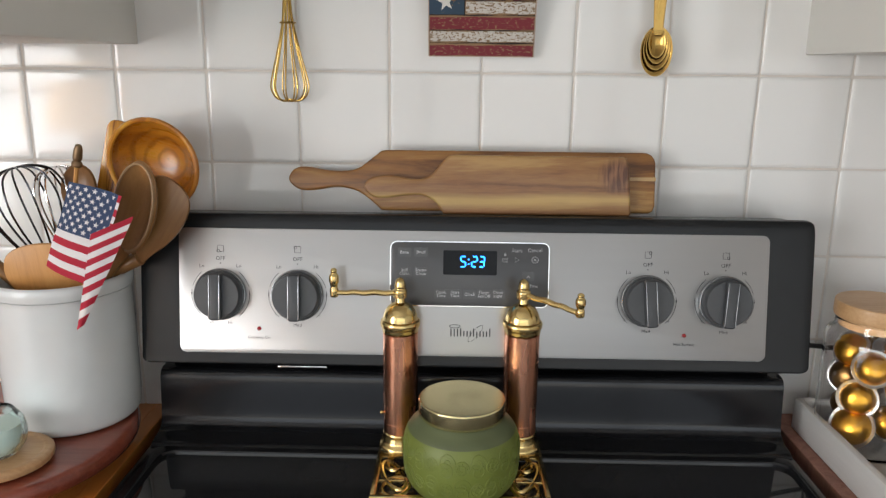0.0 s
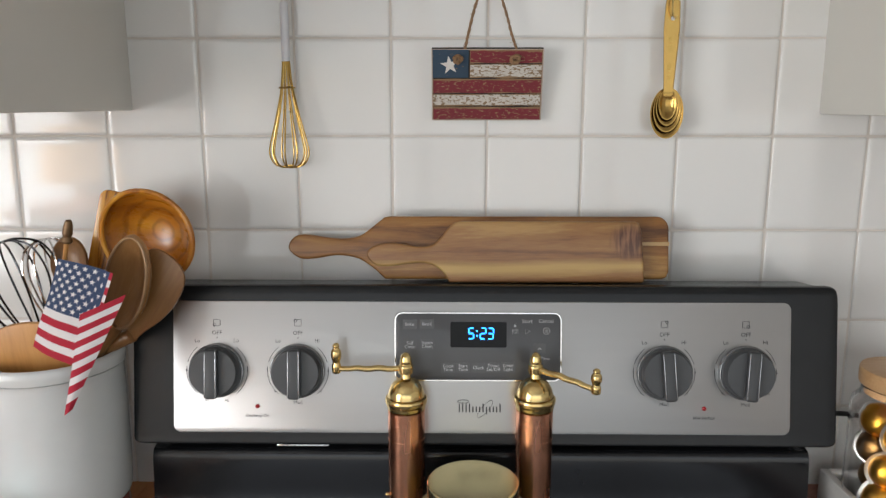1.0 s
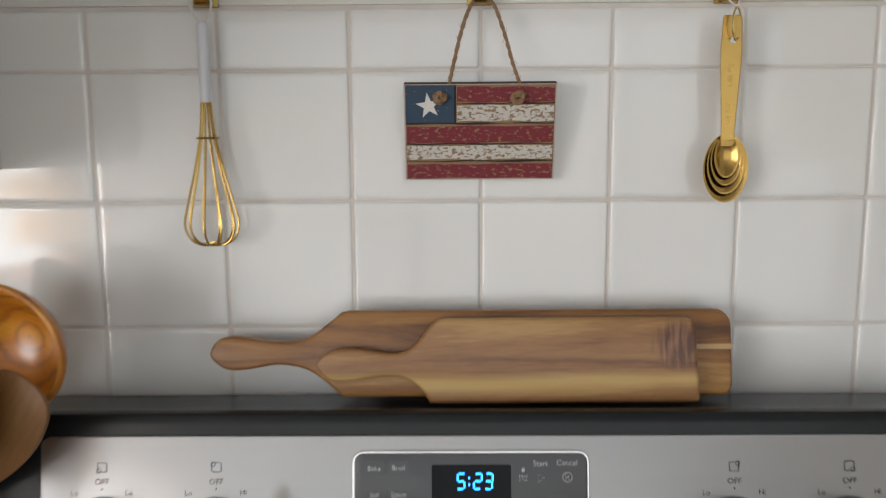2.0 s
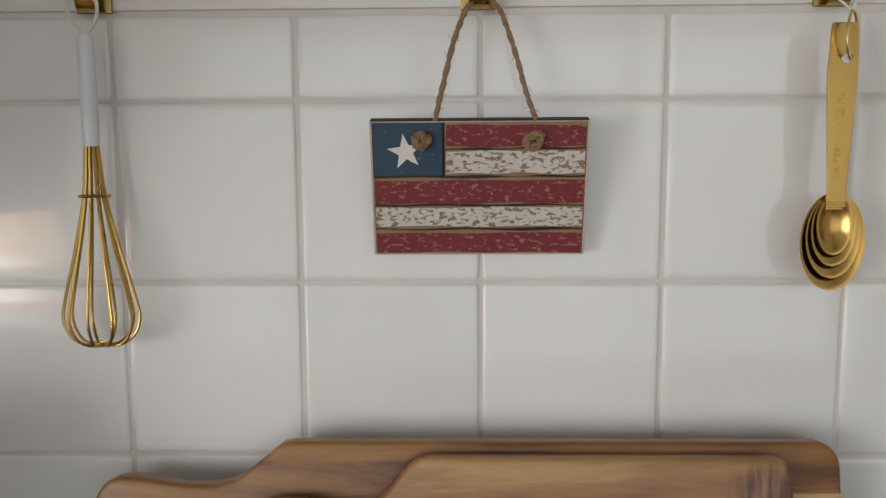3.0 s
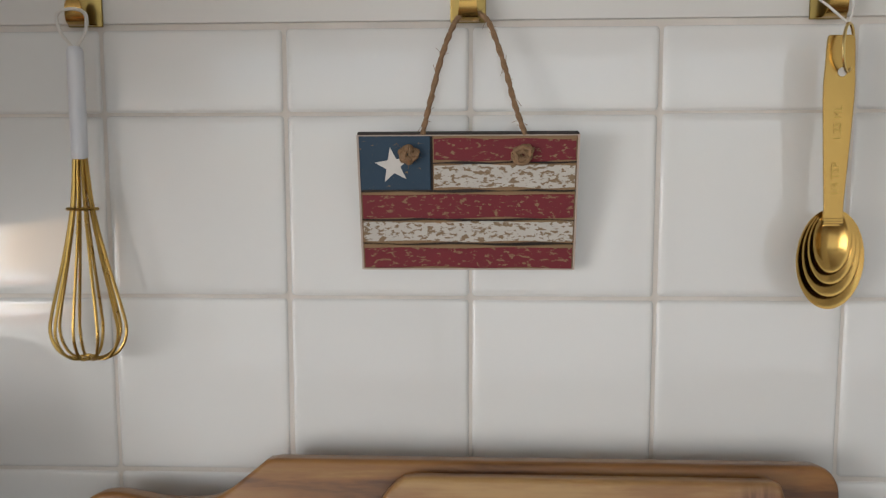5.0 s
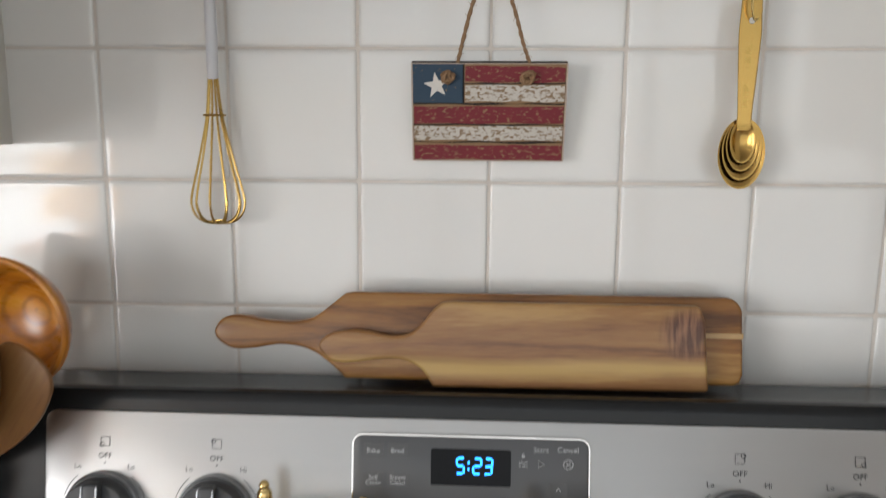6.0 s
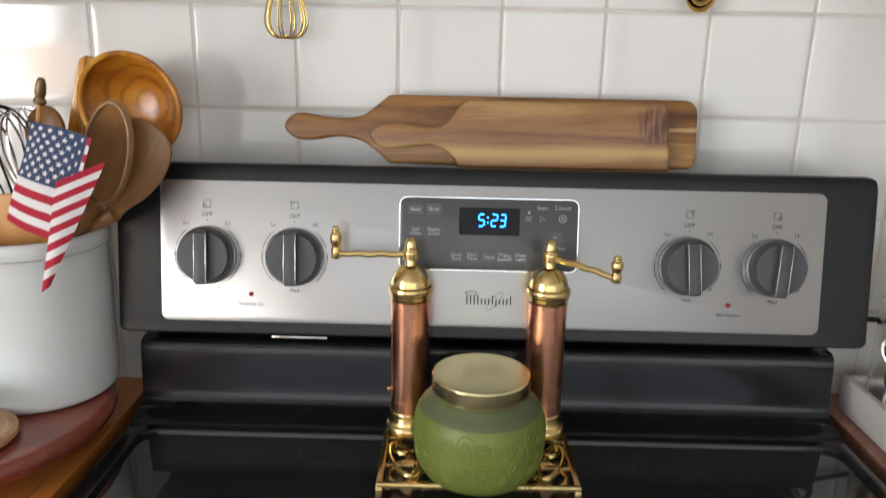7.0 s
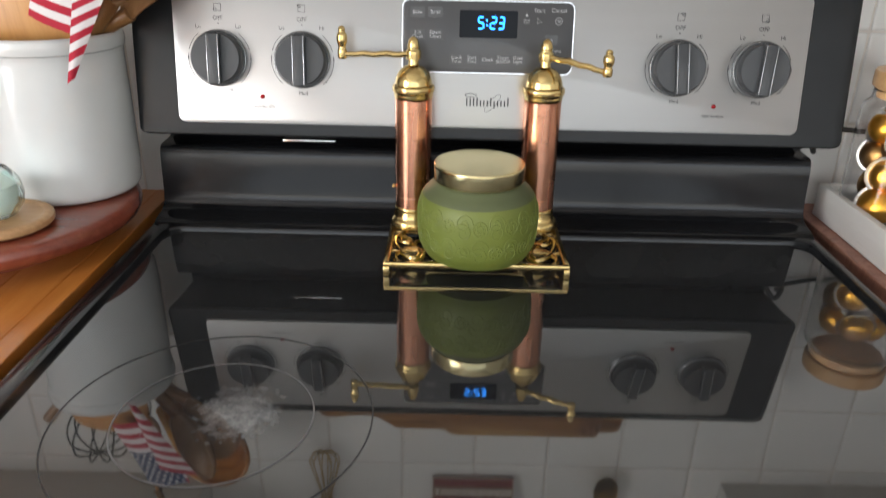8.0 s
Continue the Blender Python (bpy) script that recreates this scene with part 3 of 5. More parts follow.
def lower_cabinet(x0, x1, label):
    ob = thing("base_cabinet", pose((x0 + x1) / 2, -0.3, 0), label, "cabinet")
    h = (x1 - x0) / 2
    part("body", box(-h, -0.29, 0.1, h, 0.296, COUNTER_Z - 0.041), CABINET_PAINT, ob)
    part("plinth", box(-h, -0.23, 0.0, h, 0.29, 0.099), CABINET_PAINT, ob)
    for side in (-1, 1):
        part("door", box(side * h / 2 - h / 2 + 0.003, -0.31, 0.11, side * h / 2 + h / 2 - 0.003, -0.2915, COUNTER_Z - 0.05, 0.003), CABINET_PAINT, ob)
    return ob


lower_cabinet(-1.15, -0.404, "white base cabinet under the wooden worktop")
lower_cabinet(0.388, 1.15, "white base cabinet under the wooden worktop")


def worktop(x0, x1, label, material):
    ob = thing("worktop", pose(0, 0, COUNTER_Z - 0.04), label, "worktop")
    w = 0.052
    x = x0
    while x < x1 - 0.001:
        b = min(x + w, x1)
        part("stave", box(x, -0.635, 0, b, 0.003, 0.04, 0.0008, 1), material, ob)
        x = b
    return ob


worktop(-1.15, -0.402, "oiled orange-brown butcher block worktop of glued staves", COUNTER_WOOD)
worktop(0.386, 1.15, "oiled reddish-brown butcher block worktop of glued staves", END_WOOD)

# ---- the range ----
RX = -0.0105
cooker = thing("range", pose(RX, -0.32, -0.004, 0, 0, -0.4), "freestanding electric range, black with a stainless control panel", "stove")
IN = pose(-RX, 0.33, 0)  # the range stands a little askew; its parts are written square to it
TOP_GLASS = GLASS_Z + 0.004


def rpart(name, bm, material, parent=None, label=""):
    bmesh.ops.transform(bm, matrix=IN, verts=bm.verts)
    return part(name, bm, material, parent or cooker, label)


HALF = 0.3835
rpart("body", box(RX - HALF + 0.004, -0.64, 0.02, RX + HALF - 0.004, -0.03, 0.885, 0.004), BLACK_ENAMEL)
rpart("oven_door", box(RX - HALF + 0.008, -0.675, 0.2, RX + HALF - 0.008, -0.642, 0.87, 0.006), BLACK_GLASS)
rpart("door_handle", tube([(RX - 0.3, -0.676, 0.82), (RX - 0.3, -0.715, 0.825), (RX + 0.3, -0.715, 0.825), (RX + 0.3, -0.676, 0.82)], 0.012, 12), STEEL)

# raised rim round the glass: a rounded frame with an opening
GX0, GX1, GY0, GY1 = -0.366, 0.352, -0.62, -0.142
rim = bmesh.new()
outer = round_rect(RX - HALF, -0.665, RX + HALF, -0.07, 0.012)
lines = [(outer, 0.886), (round_rect(RX - HALF, -0.665, RX + HALF, -0.07, 0.012), 0.909),
         (round_rect(RX - HALF + 0.003, -0.662, RX + HALF - 0.003, -0.073, 0.011), 0.914),
         (round_rect(RX - HALF + 0.008, -0.655, RX + HALF - 0.008, -0.078, 0.011), 0.9185),
         (round_rect(GX0 - 0.005, GY0 - 0.005, GX1 + 0.005, GY1 + 0.005, 0.021), 0.9205),
         (round_rect(GX0 - 0.0015, GY0 - 0.0015, GX1 + 0.0015, GY1 + 0.0015, 0.0185), 0.9200),
         (round_rect(GX0, GY0, GX1, GY1, 0.018), 0.9178), (round_rect(GX0, GY0, GX1, GY1, 0.018), 0.905)]
rows = [[rim.verts.new((*p, z)) for p in line] for line, z in lines]
for a, b in zip(rows, rows[1:]):
    for k in range(len(a)):
        n = (k + 1) % len(a)
        rim.faces.new((a[k], a[n], b[n], b[k]))
rpart("cooktop_rim", rim, BLACK_ENAMEL)
glass = rpart("cooktop_glass", plate(round_rect(GX0 + 0.0005, GY0 + 0.0005, GX1 - 0.0005, GY1 - 0.0005, 0.0175), 0.905, TOP_GLASS), BLACK_GLASS)
for bx, by, rr in ((-0.214, -0.478, (0.0705, 0.113)),):
    for r, print_ink in zip(rr, (RING_PRINT, RING_FAINT)):
        b = ring_flat(r - 0.0006, r + 0.0006, TOP_GLASS + 0.0003, seg=96)
        bmesh.ops.translate(b, vec=(bx, by, 0), verts=b.verts)
        rpart("burner_ring", b, print_ink, glass)

# recessed panel under the control panel, with a ledge at its foot
prof = rounded([(-0.03, 0.9), (-0.134, 0.9), (-0.133, 0.919), (-0.126, 0.9235), (-0.106, 0.9255), (-0.0965, 0.931), (-0.0925, 0.941), (-0.0885, 0.988), (-0.084, 0.998), (-0.05, 0.999), (-0.042, 1.006), (-0.042, 1.03), (-0.03, 1.03)], 4, 0.3)


def extruded(profile, x0, x1, inset=0.0):
    """A profile of (y, z) drawn out along x."""
    bm = bmesh.new()
    a = [bm.verts.new((x0, y, z)) for y, z in profile]
    b = [bm.verts.new((x1, y, z)) for y, z in profile]
    for k in range(len(a)):
        n = (k + 1) % len(a)
        bm.faces.new((a[k], a[n], b[n], b[k]))
    bm.faces.new(a)
    bm.faces.new(b)
    return bm


rpart("back_panel", extruded(prof, RX - 0.374, RX + 0.374), BLACK_ENAMEL)
# thin bright strip modelled in place of a highlight under the housing
rpart("vent_slot", box(-0.236, -0.1105, 1.0125, -0.178, -0.098, 1.0148, 0.0006), CHROME)

# the control panel housing
LEAN_BACK = 9.8
FACE = pose(-0.0113, -0.1138, 1.1071, 90 - LEAN_BACK) @ Matrix.Diagonal((1.013, 1, 1, 1))
guard = bmesh.new()
prof = rounded([(-0.02, 1.03), (-0.09, 1.026), (-0.122, 1.0215), (-0.1275, 1.0235), (-0.1255, 1.031), (-0.1005, 1.1865), (-0.0965, 1.1925), (-0.089, 1.193), (-0.080, 1.1895), (-0.070, 1.1868), (-0.022, 1.1815)], 4, 0.3)
xs = [(-0.3695, 0.93), (-0.3685, 0.96), (-0.3665, 0.98), (-0.3635, 0.993), (-0.3595, 1.0), (0.364, 1.0), (0.368, 0.993), (0.371, 0.98), (0.373, 0.96), (0.374, 0.93)]
cy, cz = -0.075, 1.11
rows = [[guard.verts.new((RX + x * 1.02, cy + (y - cy) * (0.3 + 0.7 * s), cz + (z - cz) * s)) for y, z in prof] for x, s in xs]
for a, b in zip(rows, rows[1:]):
    for k in range(len(a)):
        n = (k + 1) % len(a)
        guard.faces.new((a[k], a[n], b[n], b[k]))
guard.faces.new(rows[0])
guard.faces.new(rows[-1])
rpart("panel_housing", guard, BLACK_PLASTIC)


def fpart(name, bm, material, parent=None, label="", z=0.0, at=(0, 0)):
    """A part on the slanted face; x right, y up, z out of the face."""
    bmesh.ops.transform(bm, matrix=FACE @ pose(at[0], at[1], z), verts=bm.verts)
    return rpart(name, bm, material, parent, label)


face_plate = fpart("face_plate", plate(round_rect(-0.327, -0.0712, 0.327, 0.0707, 0.008), -0.006, 0.0022, 0.0008), STEEL, None, "brushed stainless face plate")
grain = face_plate.data.uv_layers.new(name="grain")
for loop in face_plate.data.loops:
    co = face_plate.data.vertices[loop.vertex_index].co
    grain.data[loop.index].uv = (co.z, co.x)


def ppart(name, bm, material, parent=None, label="", z=0.0, at=(0, 0)):
    """A part of the touch panel, which sits a little off the plate's middle."""
    return fpart(name, bm, material, parent, label, z, (at[0] - 0.0025, at[1]))


panel = ppart("control_panel", plate(round_rect(-0.0868, -0.0128, 0.0868, 0.0582, 0.007), 0.0, 0.0042, 0.001), PANEL_GREY, None, "dark grey touch panel with a blue clock")
ppart("panel_edge", tube([(x, y, 0.0034) for x, y in round_rect(-0.0875, -0.0135, 0.0875, 0.0589, 0.0075)], 0.0011, 6, True), CHROME, panel)
ppart("screen", plate(round_rect(-0.0292, 0.0222, 0.03, 0.0495, 0.0015), 0.003, 0.0047), SCREEN, panel)
# seven-segment digits
SEG = {"5": "afgcd", "2": "abged", "3": "abgcd"}


def digit(ch, cx, cy, w, h, t=0.0014):
    bm = bmesh.new()
    bars = {"a": (0, h / 2, 1), "g": (0, 0, 1), "d": (0, -h / 2, 1), "f": (-w / 2, h / 4, 0), "b": (w / 2, h / 4, 0), "e": (-w / 2, -h / 4, 0), "c": (w / 2, -h / 4, 0)}
    for s in SEG[ch]:
        x, y, flat = bars[s]
        lx, ly = ((w - t) / 2, t / 2) if flat else (t / 2, (h / 2 - t * 0.7) / 2)
        x += y * 0.08
        box(cx + x - lx, cy + y - ly, 0, cx + x + lx, cy + y + ly, 0.0004, bm=bm)
    return bm


for ch, cx in (("5", -0.0073), ("2", 0.0052), ("3", 0.0133)):
    ppart("clock_digit", digit(ch, cx, 0.0372, 0.0055, 0.0115), CLOCK_BLUE, panel, "glowing blue digit", 0.0049)
dots = plate([(0.0009 * math.cos(k), 0.0009 * math.sin(k) + 0.0025) for k in (a * math.pi / 5 for a in range(10))], 0, 0.0003)
merge(dots, plate([(0.0009 * math.cos(k), 0.0009 * math.sin(k) - 0.0025) for k in (a * math.pi / 5 for a in range(10))], 0, 0.0003))
ppart("clock_colon", dots, CLOCK_BLUE, panel, "", 0.0049, (-0.0012, 0.0372))
for text, x, y, s in (("Bake", -0.0723, 0.0467, 0.0052), ("Broil", -0.0541, 0.047, 0.0052), ("Self\nClean", -0.0721, 0.0246, 0.005), ("Steam\nClean", -0.0539, 0.025, 0.005),
                      ("Start", 0.0519, 0.0503, 0.0058), ("Cancel", 0.0717, 0.0507, 0.0058), ("Cook\nTime", -0.0315, 0.0001, 0.005), ("Start\nTime", -0.0158, 0.0003, 0.005),
                      ("Clock", 0.0005, 0.0002, 0.005), ("Timer\nSet/Off", 0.0162, 0.0005, 0.005), ("Oven\nLight", 0.0318, 0.0009, 0.005), ("Hold\n3 sec", 0.039, 0.0395, 0.0032), ("Time", 0.0709, 0.0105, 0.0048)):
    if text not in ("Start", "Cancel", "Time", "Hold\n3 sec"):
        w = 0.0075
        ppart("key", plate(round_rect(x - w, y - 0.0052, x + w, y + 0.0052, 0.001), 0.003, 0.00445), KEY_GREY, panel)
    ppart("key_lettering", words(text, s), PRINT_LIGHT, panel, "", 0.0047, (x, y))
ppart("key", plate(round_rect(0.0585, 0.0165, 0.0715, 0.0265, 0.001), 0.003, 0.00445), KEY_GREY, panel)
ppart("key_mark", tube([(0.0632, 0.0200, 0), (0.065, 0.0222, 0), (0.0668, 0.0200, 0)], 0.0004, 5), PRINT_LIGHT, panel, "", 0.0047)
ppart("key_mark", tube([(0.0501, 0.037, 0), (0.0501, 0.0425, 0), (0.0548, 0.0397, 0)], 0.00035, 5, True), PRINT_LIGHT, panel, "", 0.0047)
cross = tube([(0.0035 * math.cos(a), 0.0035 * math.sin(a), 0) for a in (2 * math.pi * k / 24 for k in range(24))], 0.00035, 5, True)
for s in (-1, 1):
    tube([(-0.0016, -0.0016 * s, 0), (0.0016, 0.0016 * s, 0)], 0.0003, 5, bm=cross)
ppart("key_mark", cross, PRINT_LIGHT, panel, "", 0.0047, (0.072, 0.0401))
lock = box(-0.0011, -0.0012, 0, 0.0011, 0.0006, 0.0003)
tube([(-0.0007, 0.0006, 0.0002), (-0.0006, 0.0018, 0.0002), (0.0006, 0.0018, 0.0002), (0.0007, 0.0006, 0.0002)], 0.00025, 5, bm=lock)
ppart("key_mark", lock, PRINT_LIGHT, panel, "", 0.0047, (0.039, 0.0455))
# maker's mark as plain strokes and a ring
mark = bmesh.new()
x = -0.0228
for h, y in ((0.0085, 0), (0.0085, 0), (0.0085, 0), (0.0092, 0.0004), (0.006, -0.0012), (0.006, -0.0012), (0.006, -0.0012), (0.0092, 0.0004), (0.0078, -0.0024), (0.006, -0.0012), (0.006, -0.0012), (0.006, -0.0012), (0.0092, 0.0004)):
    box(x, y - h / 2, 0, x + 0.0014, y + h / 2, 0.0003, bm=mark)
    x += 0.0036
tube([((0.0045 * math.cos(a) * 1.0 + 0.0125 * math.sin(a) * 0.55) + 0.005, 0.0125 * math.sin(a) * 0.75 - 0.0008, 0.0002) for a in (2 * math.pi * k / 40 for k in range(40))], 0.00022, 5, True, bm=mark)
tube([(0.006 * math.cos(a) - 0.018, 0.0018 * math.sin(a) + 0.0072, 0.0002) for a in (2 * math.pi * k / 24 for k in range(24))], 0.00035, 5, True, bm=mark)
fpart("maker_mark", mark, PRINT_DARK, face_plate, "dark strokes and a ring", 0.0024, (0, -0.0437))

for n, (kx, ky, turn, corner) in enumerate(((-0.2801, -0.004, 0, (-1, -1)), (-0.1938, -0.004, 0, (-1, 1)), (0.194, -0.0042, 4, (1, 1)), (0.2795, -0.004, -4, (1, -1)))):
    knob = fpart("knob", lathe([(0.0285, 0.0), (0.0288, 0.005), (0.0275, 0.0075), (0.0262, 0.0078), (0.0258, 0.0148), (0.0245, 0.0172), (0.0, 0.0175)], 56), KNOB_GREY, None, "dark grey knob with a raised grip", 0.0022, (kx, ky))
    skirt = fpart("collar", lathe([(0.0292, 0.0), (0.0294, 0.0035), (0.0286, 0.0058), (0.0276, 0.0062)], 56), KNOB_EDGE, knob, "", 0.0024, (kx, ky))
    grip = plate(round_rect(-0.0062, -0.0268, 0.0062, 0.0255, 0.003), 0.0, 0.0102, 0.0022, 3)
    bmesh.ops.rotate(grip, cent=(0, 0, 0), matrix=Matrix.Rotation(radians(turn), 3, "Z"), verts=grip.verts)
    fpart("grip", grip, KNOB_GREY, knob, "", 0.0165, (kx, ky))
    for s in (-1, 1):
        line = box(s * 0.0056 - 0.0006, -0.025, 0.0096, s * 0.0056 + 0.0006, 0.0238, 0.0107, 0.0003)
        bmesh.ops.rotate(line, cent=(0, 0, 0), matrix=Matrix.Rotation(radians(turn), 3, "Z"), verts=line.verts)
        fpart("grip_edge", line, KNOB_EDGE, knob, "", 0.0165, (kx, ky))
    for a0, a1 in ((-50, 8), (16, 50), (130, 164), (172, 230)):
        fpart("dial_arc", ring_flat(0.0322, 0.0328, 0.0, a0, a1, 24), PRINT_DARK, face_plate, "", 0.0025, (kx, ky))
    marks = [("OFF", 0, 0.0405, 0.0062), ("Lo", -0.021, 0.0318, 0.0058), ("Lo" if n == 0 else "Hi", 0.0205, 0.0322, 0.0058), ("8" if n == 0 else "2", -0.0325, 0.0, 0.0042), ("8", 0.0325, 0.0, 0.0042)]
    marks += [("Hi", -0.0105, -0.0328, 0.005), ("Hi", 0.0105, -0.0328, 0.005)] if n == 0 else [("Med", 0, -0.0345, 0.0055), ("4", -0.0245, -0.0225, 0.0042), ("6", 0.0245, -0.0225, 0.0042)]
    for text, x, y, s in marks:
        fpart("dial_lettering", words(text, s), PRINT_DARK, face_plate, "", 0.0026, (kx + x, ky + y))
    fpart("dial_dot", ring_flat(0, 0.0007, 0, seg=10), PRINT_DARK, face_plate, "", 0.0026, (kx, ky + 0.0352))
    icon = tube([(x, y, 0) for x, y in round_rect(-0.0035, -0.0035, 0.0035, 0.0035, 0.0006, 2)], 0.00025, 5, True)
    tube([(0.0016 * math.cos(a) + corner[0] * 0.0026, 0.0016 * math.sin(a) + corner[1] * 0.0024, 0) for a in (2 * math.pi * k / 16 for k in range(16))], 0.00025, 5, True, bm=icon)
    fpart("dial_mark", icon, PRINT_DARK, face_plate, "", 0.0025, (kx, ky + 0.0515))
for x, text in ((-0.2370, "Cooktop On"), (0.2364, "Hot Surface")):
    fpart("indicator_light", lathe([(0.0024, 0), (0.0022, 0.0012), (0.0012, 0.002), (0, 0.0022)], 16), RED_LENS, face_plate, "small red indicator lens", 0.0022, (x, -0.0428))
    fpart("dial_lettering", words(text, 0.0048), PRINT_DARK, face_plate, "", 0.0026, (x, -0.053))

# ---- brass stand, mills and candle ----
SX0, SX1, SY0, SY1, SZ = -0.1135, 0.0725, -0.2345, -0.1075, 0.9265
stand = thing("brass_stand", pose((SX0 + SX1) / 2, (SY0 + SY1) / 2, GLASS_Z), "low polished brass trivet with openwork loops, on the cooktop", "trivet")
SC = pose(-(SX0 + SX1) / 2, -(SY0 + SY1) / 2, -GLASS_Z)


def spart(name, bm, label=""):
    bmesh.ops.transform(bm, matrix=SC, verts=bm.verts)
    return part(name, bm, BRASS, stand, label)


for lot in ((SX0, SY0, SX1, SY0 + 0.006), (SX0, SY1 - 0.006, SX1, SY1), (SX0, SY0 + 0.006, SX0 + 0.006, SY1 - 0.006), (SX1 - 0.006, SY0 + 0.006, SX1, SY1 - 0.006)):
    spart("rail", box(lot[0], lot[1], SZ - 0.005, lot[2], lot[3], SZ, 0.0012))
for x in (SX0 + 0.003, SX1 - 0.003):
    for y in (SY0 + 0.003, SY1 - 0.003):
        spart("leg", box(x - 0.0032, y - 0.0032, GLASS_Z + 0.0004, x + 0.0032, y + 0.0032, SZ - 0.0045, 0.001))
for sx in (-1, 1):
    cx = (SX0 + SX1) / 2 + sx * 0.062
    for k, (dx, cy, rx, ry, turn) in enumerate(((0, -0.129, 0.021, 0.012, 0), (0.004, -0.158, 0.013, 0.02, 25), (-0.008, -0.182, 0.016, 0.012, -30), (0.006, -0.21, 0.014, 0.019, 15), (0.01, -0.187, 0.01, 0.03, -20))):
        pts = []
        for i in range(28):
            a = 2 * math.pi * i / 28
            x, y = rx * math.cos(a), ry * math.sin(a)
            c, s = math.cos(radians(turn * sx)), math.sin(radians(turn * sx))
            pts.append((cx + sx * dx + x * c - y * s, cy + x * s + y * c, SZ - 0.0035))
        spart("loop", tube(pts, 0.0026, 8, True))
for y in (-0.147, -0.197):
    spart("cross_bar", box(SX0 + 0.006, y - 0.003, SZ - 0.005, SX1 - 0.006, y + 0.003, SZ - 0.0012, 0.0008))


def mill(x, y, tip, name_label, tall=1.0):
    ob = thing("pepper_mill", pose(x, y, SZ) @ Matrix.Scale(1.025, 4), name_label, "pepper mill", "pair of mills on the stand")
    part("base", lathe(rounded([(0, 0.0004), (0.0222, 0.0004), (0.0242, 0.003), (0.0238, 0.009), (0.0202, 0.013), (0.0192, 0.02), (0.0196, 0.023), (0.0185, 0.025), (0, 0.025)], 3, 0.3)), BRASS, ob)
    copper = part("tube", lathe([(0.0188, 0.0251), (0.0188, 0.05), (0.0188, 0.08), (0.0188, 0.11), (0.0188, 0.1385), (0, 0.1385)]), COPPER, ob, "polished copper tube")
    for z in (0.036, 0.1085, 0.126):
        part("engraved_line", tube([(0.0187 * math.cos(a), 0.0187 * math.sin(a), z) for a in (2 * math.pi * k / 40 for k in range(40))], 0.0003, 5, True), COPPER, copper)
    part("collar", lathe(rounded([(0.0, 0.139), (0.0195, 0.139), (0.0198, 0.1445), (0.0212, 0.146), (0.0215, 0.150), (0.0205, 0.1525), (0.0, 0.1528)], 3, 0.3)), BRASS, ob)
    dome = [(0.0185 * math.cos(a), 0.153 + 0.0195 * math.sin(a)) for a in (math.pi / 2 * k / 10 for k in range(10))]
    part("dome", lathe(dome + [(0.0055, 0.1722), (0.0045, 0.179), (0.0, 0.179)]), BRASS, ob)
    part("finial", lathe(rounded([(0.0075, 0.1775), (0.0078, 0.1855), (0.0058, 0.1868), (0.0062, 0.190), (0.0048, 0.196), (0.002, 0.1985), (0, 0.199)], 3, 0.3), 24), BRASS, ob)
    t = Vector(tip)
    d = Vector((t.x, t.y, 0))
    pts = []
    for k in range(17):
        f = k / 16
        wave = 0.0006 * math.sin(f * 20) * (1 if f < 0.85 else 0)
        pts.append(Vector((0, 0, 0.1815)) + d * f + Vector((0, 0, (t.z - 0.1815) * (f ** 1.6) + wave)))
    part("crank_arm", tube(pts, [0.0042 - 0.0012 * abs(f / 16 - 0.4) for f in range(17)], 10, flat=0.75), BRASS, ob)
    k = lathe(rounded([(0, -0.0045), (0.0045, -0.0045), (0.0048, 0.004), (0.0035, 0.007), (0.0055, 0.013), (0.0052, 0.019), (0.003, 0.022), (0.0038, 0.0245), (0.0022, 0.027), (0, 0.0275)], 3, 0.3), 20)
    bmesh.ops.scale(k, vec=(1, 1, tall), verts=k.verts)
    bmesh.ops.translate(k, vec=t, verts=k.verts)
    part("crank_knob", k, BRASS, ob)
    return ob


first = mill(-0.088, -0.1345, (-0.0707, 0.004, 0.1798), "tall copper and brass pepper mill with its crank turned aside")
second = mill(0.046, -0.1335, (0.0535, -0.0406, 0.1746), "tall copper and brass salt mill with its crank turned forward", 0.8)

screw = lathe(rounded([(0, 0), (0.0014, 0), (0.0014, 0.001), (0.0026, 0.0015), (0.0024, 0.003), (0, 0.0036)], 2, 0.3), 14)
bmesh.ops.transform(screw, matrix=Matrix.Translation((-0.0186, -0.004, 0.046)) @ Matrix.Rotation(radians(-90), 4, "Y"), verts=screw.verts)
part("thumb_screw", screw, BRASS, first)

candle = thing("candle_jar", pose(-0.0199, -0.1997, SZ) @ Matrix.Diagonal((1, 1, 1.06, 1)), "frosted green embossed glass candle jar with a brass lid", "candle")
jar_prof = spline([(0.0, 0.0005), (0.0455, 0.0005), (0.0525, 0.003), (0.0582, 0.013), (0.0602, 0.028), (0.0603, 0.046), (0.0558, 0.0605), (0.0475, 0.069), (0.0435, 0.073)], 5)
LEVEL = 0.0615
part("jar", lathe([(max(p.x, 0), p.y) for p in jar_prof if p.y < LEVEL] + [(0.0, LEVEL)], 72), FROSTED_GREEN, candle)
part("shoulder", lathe([(0.0, LEVEL + 0.0004)] + [(p.x, p.y) for p in jar_prof if p.y > LEVEL - 0.003 and p.x > 0.03] + [(0.0, 0.0731)], 72), FROSTED_GREY, candle, "greyer empty glass above the wax")
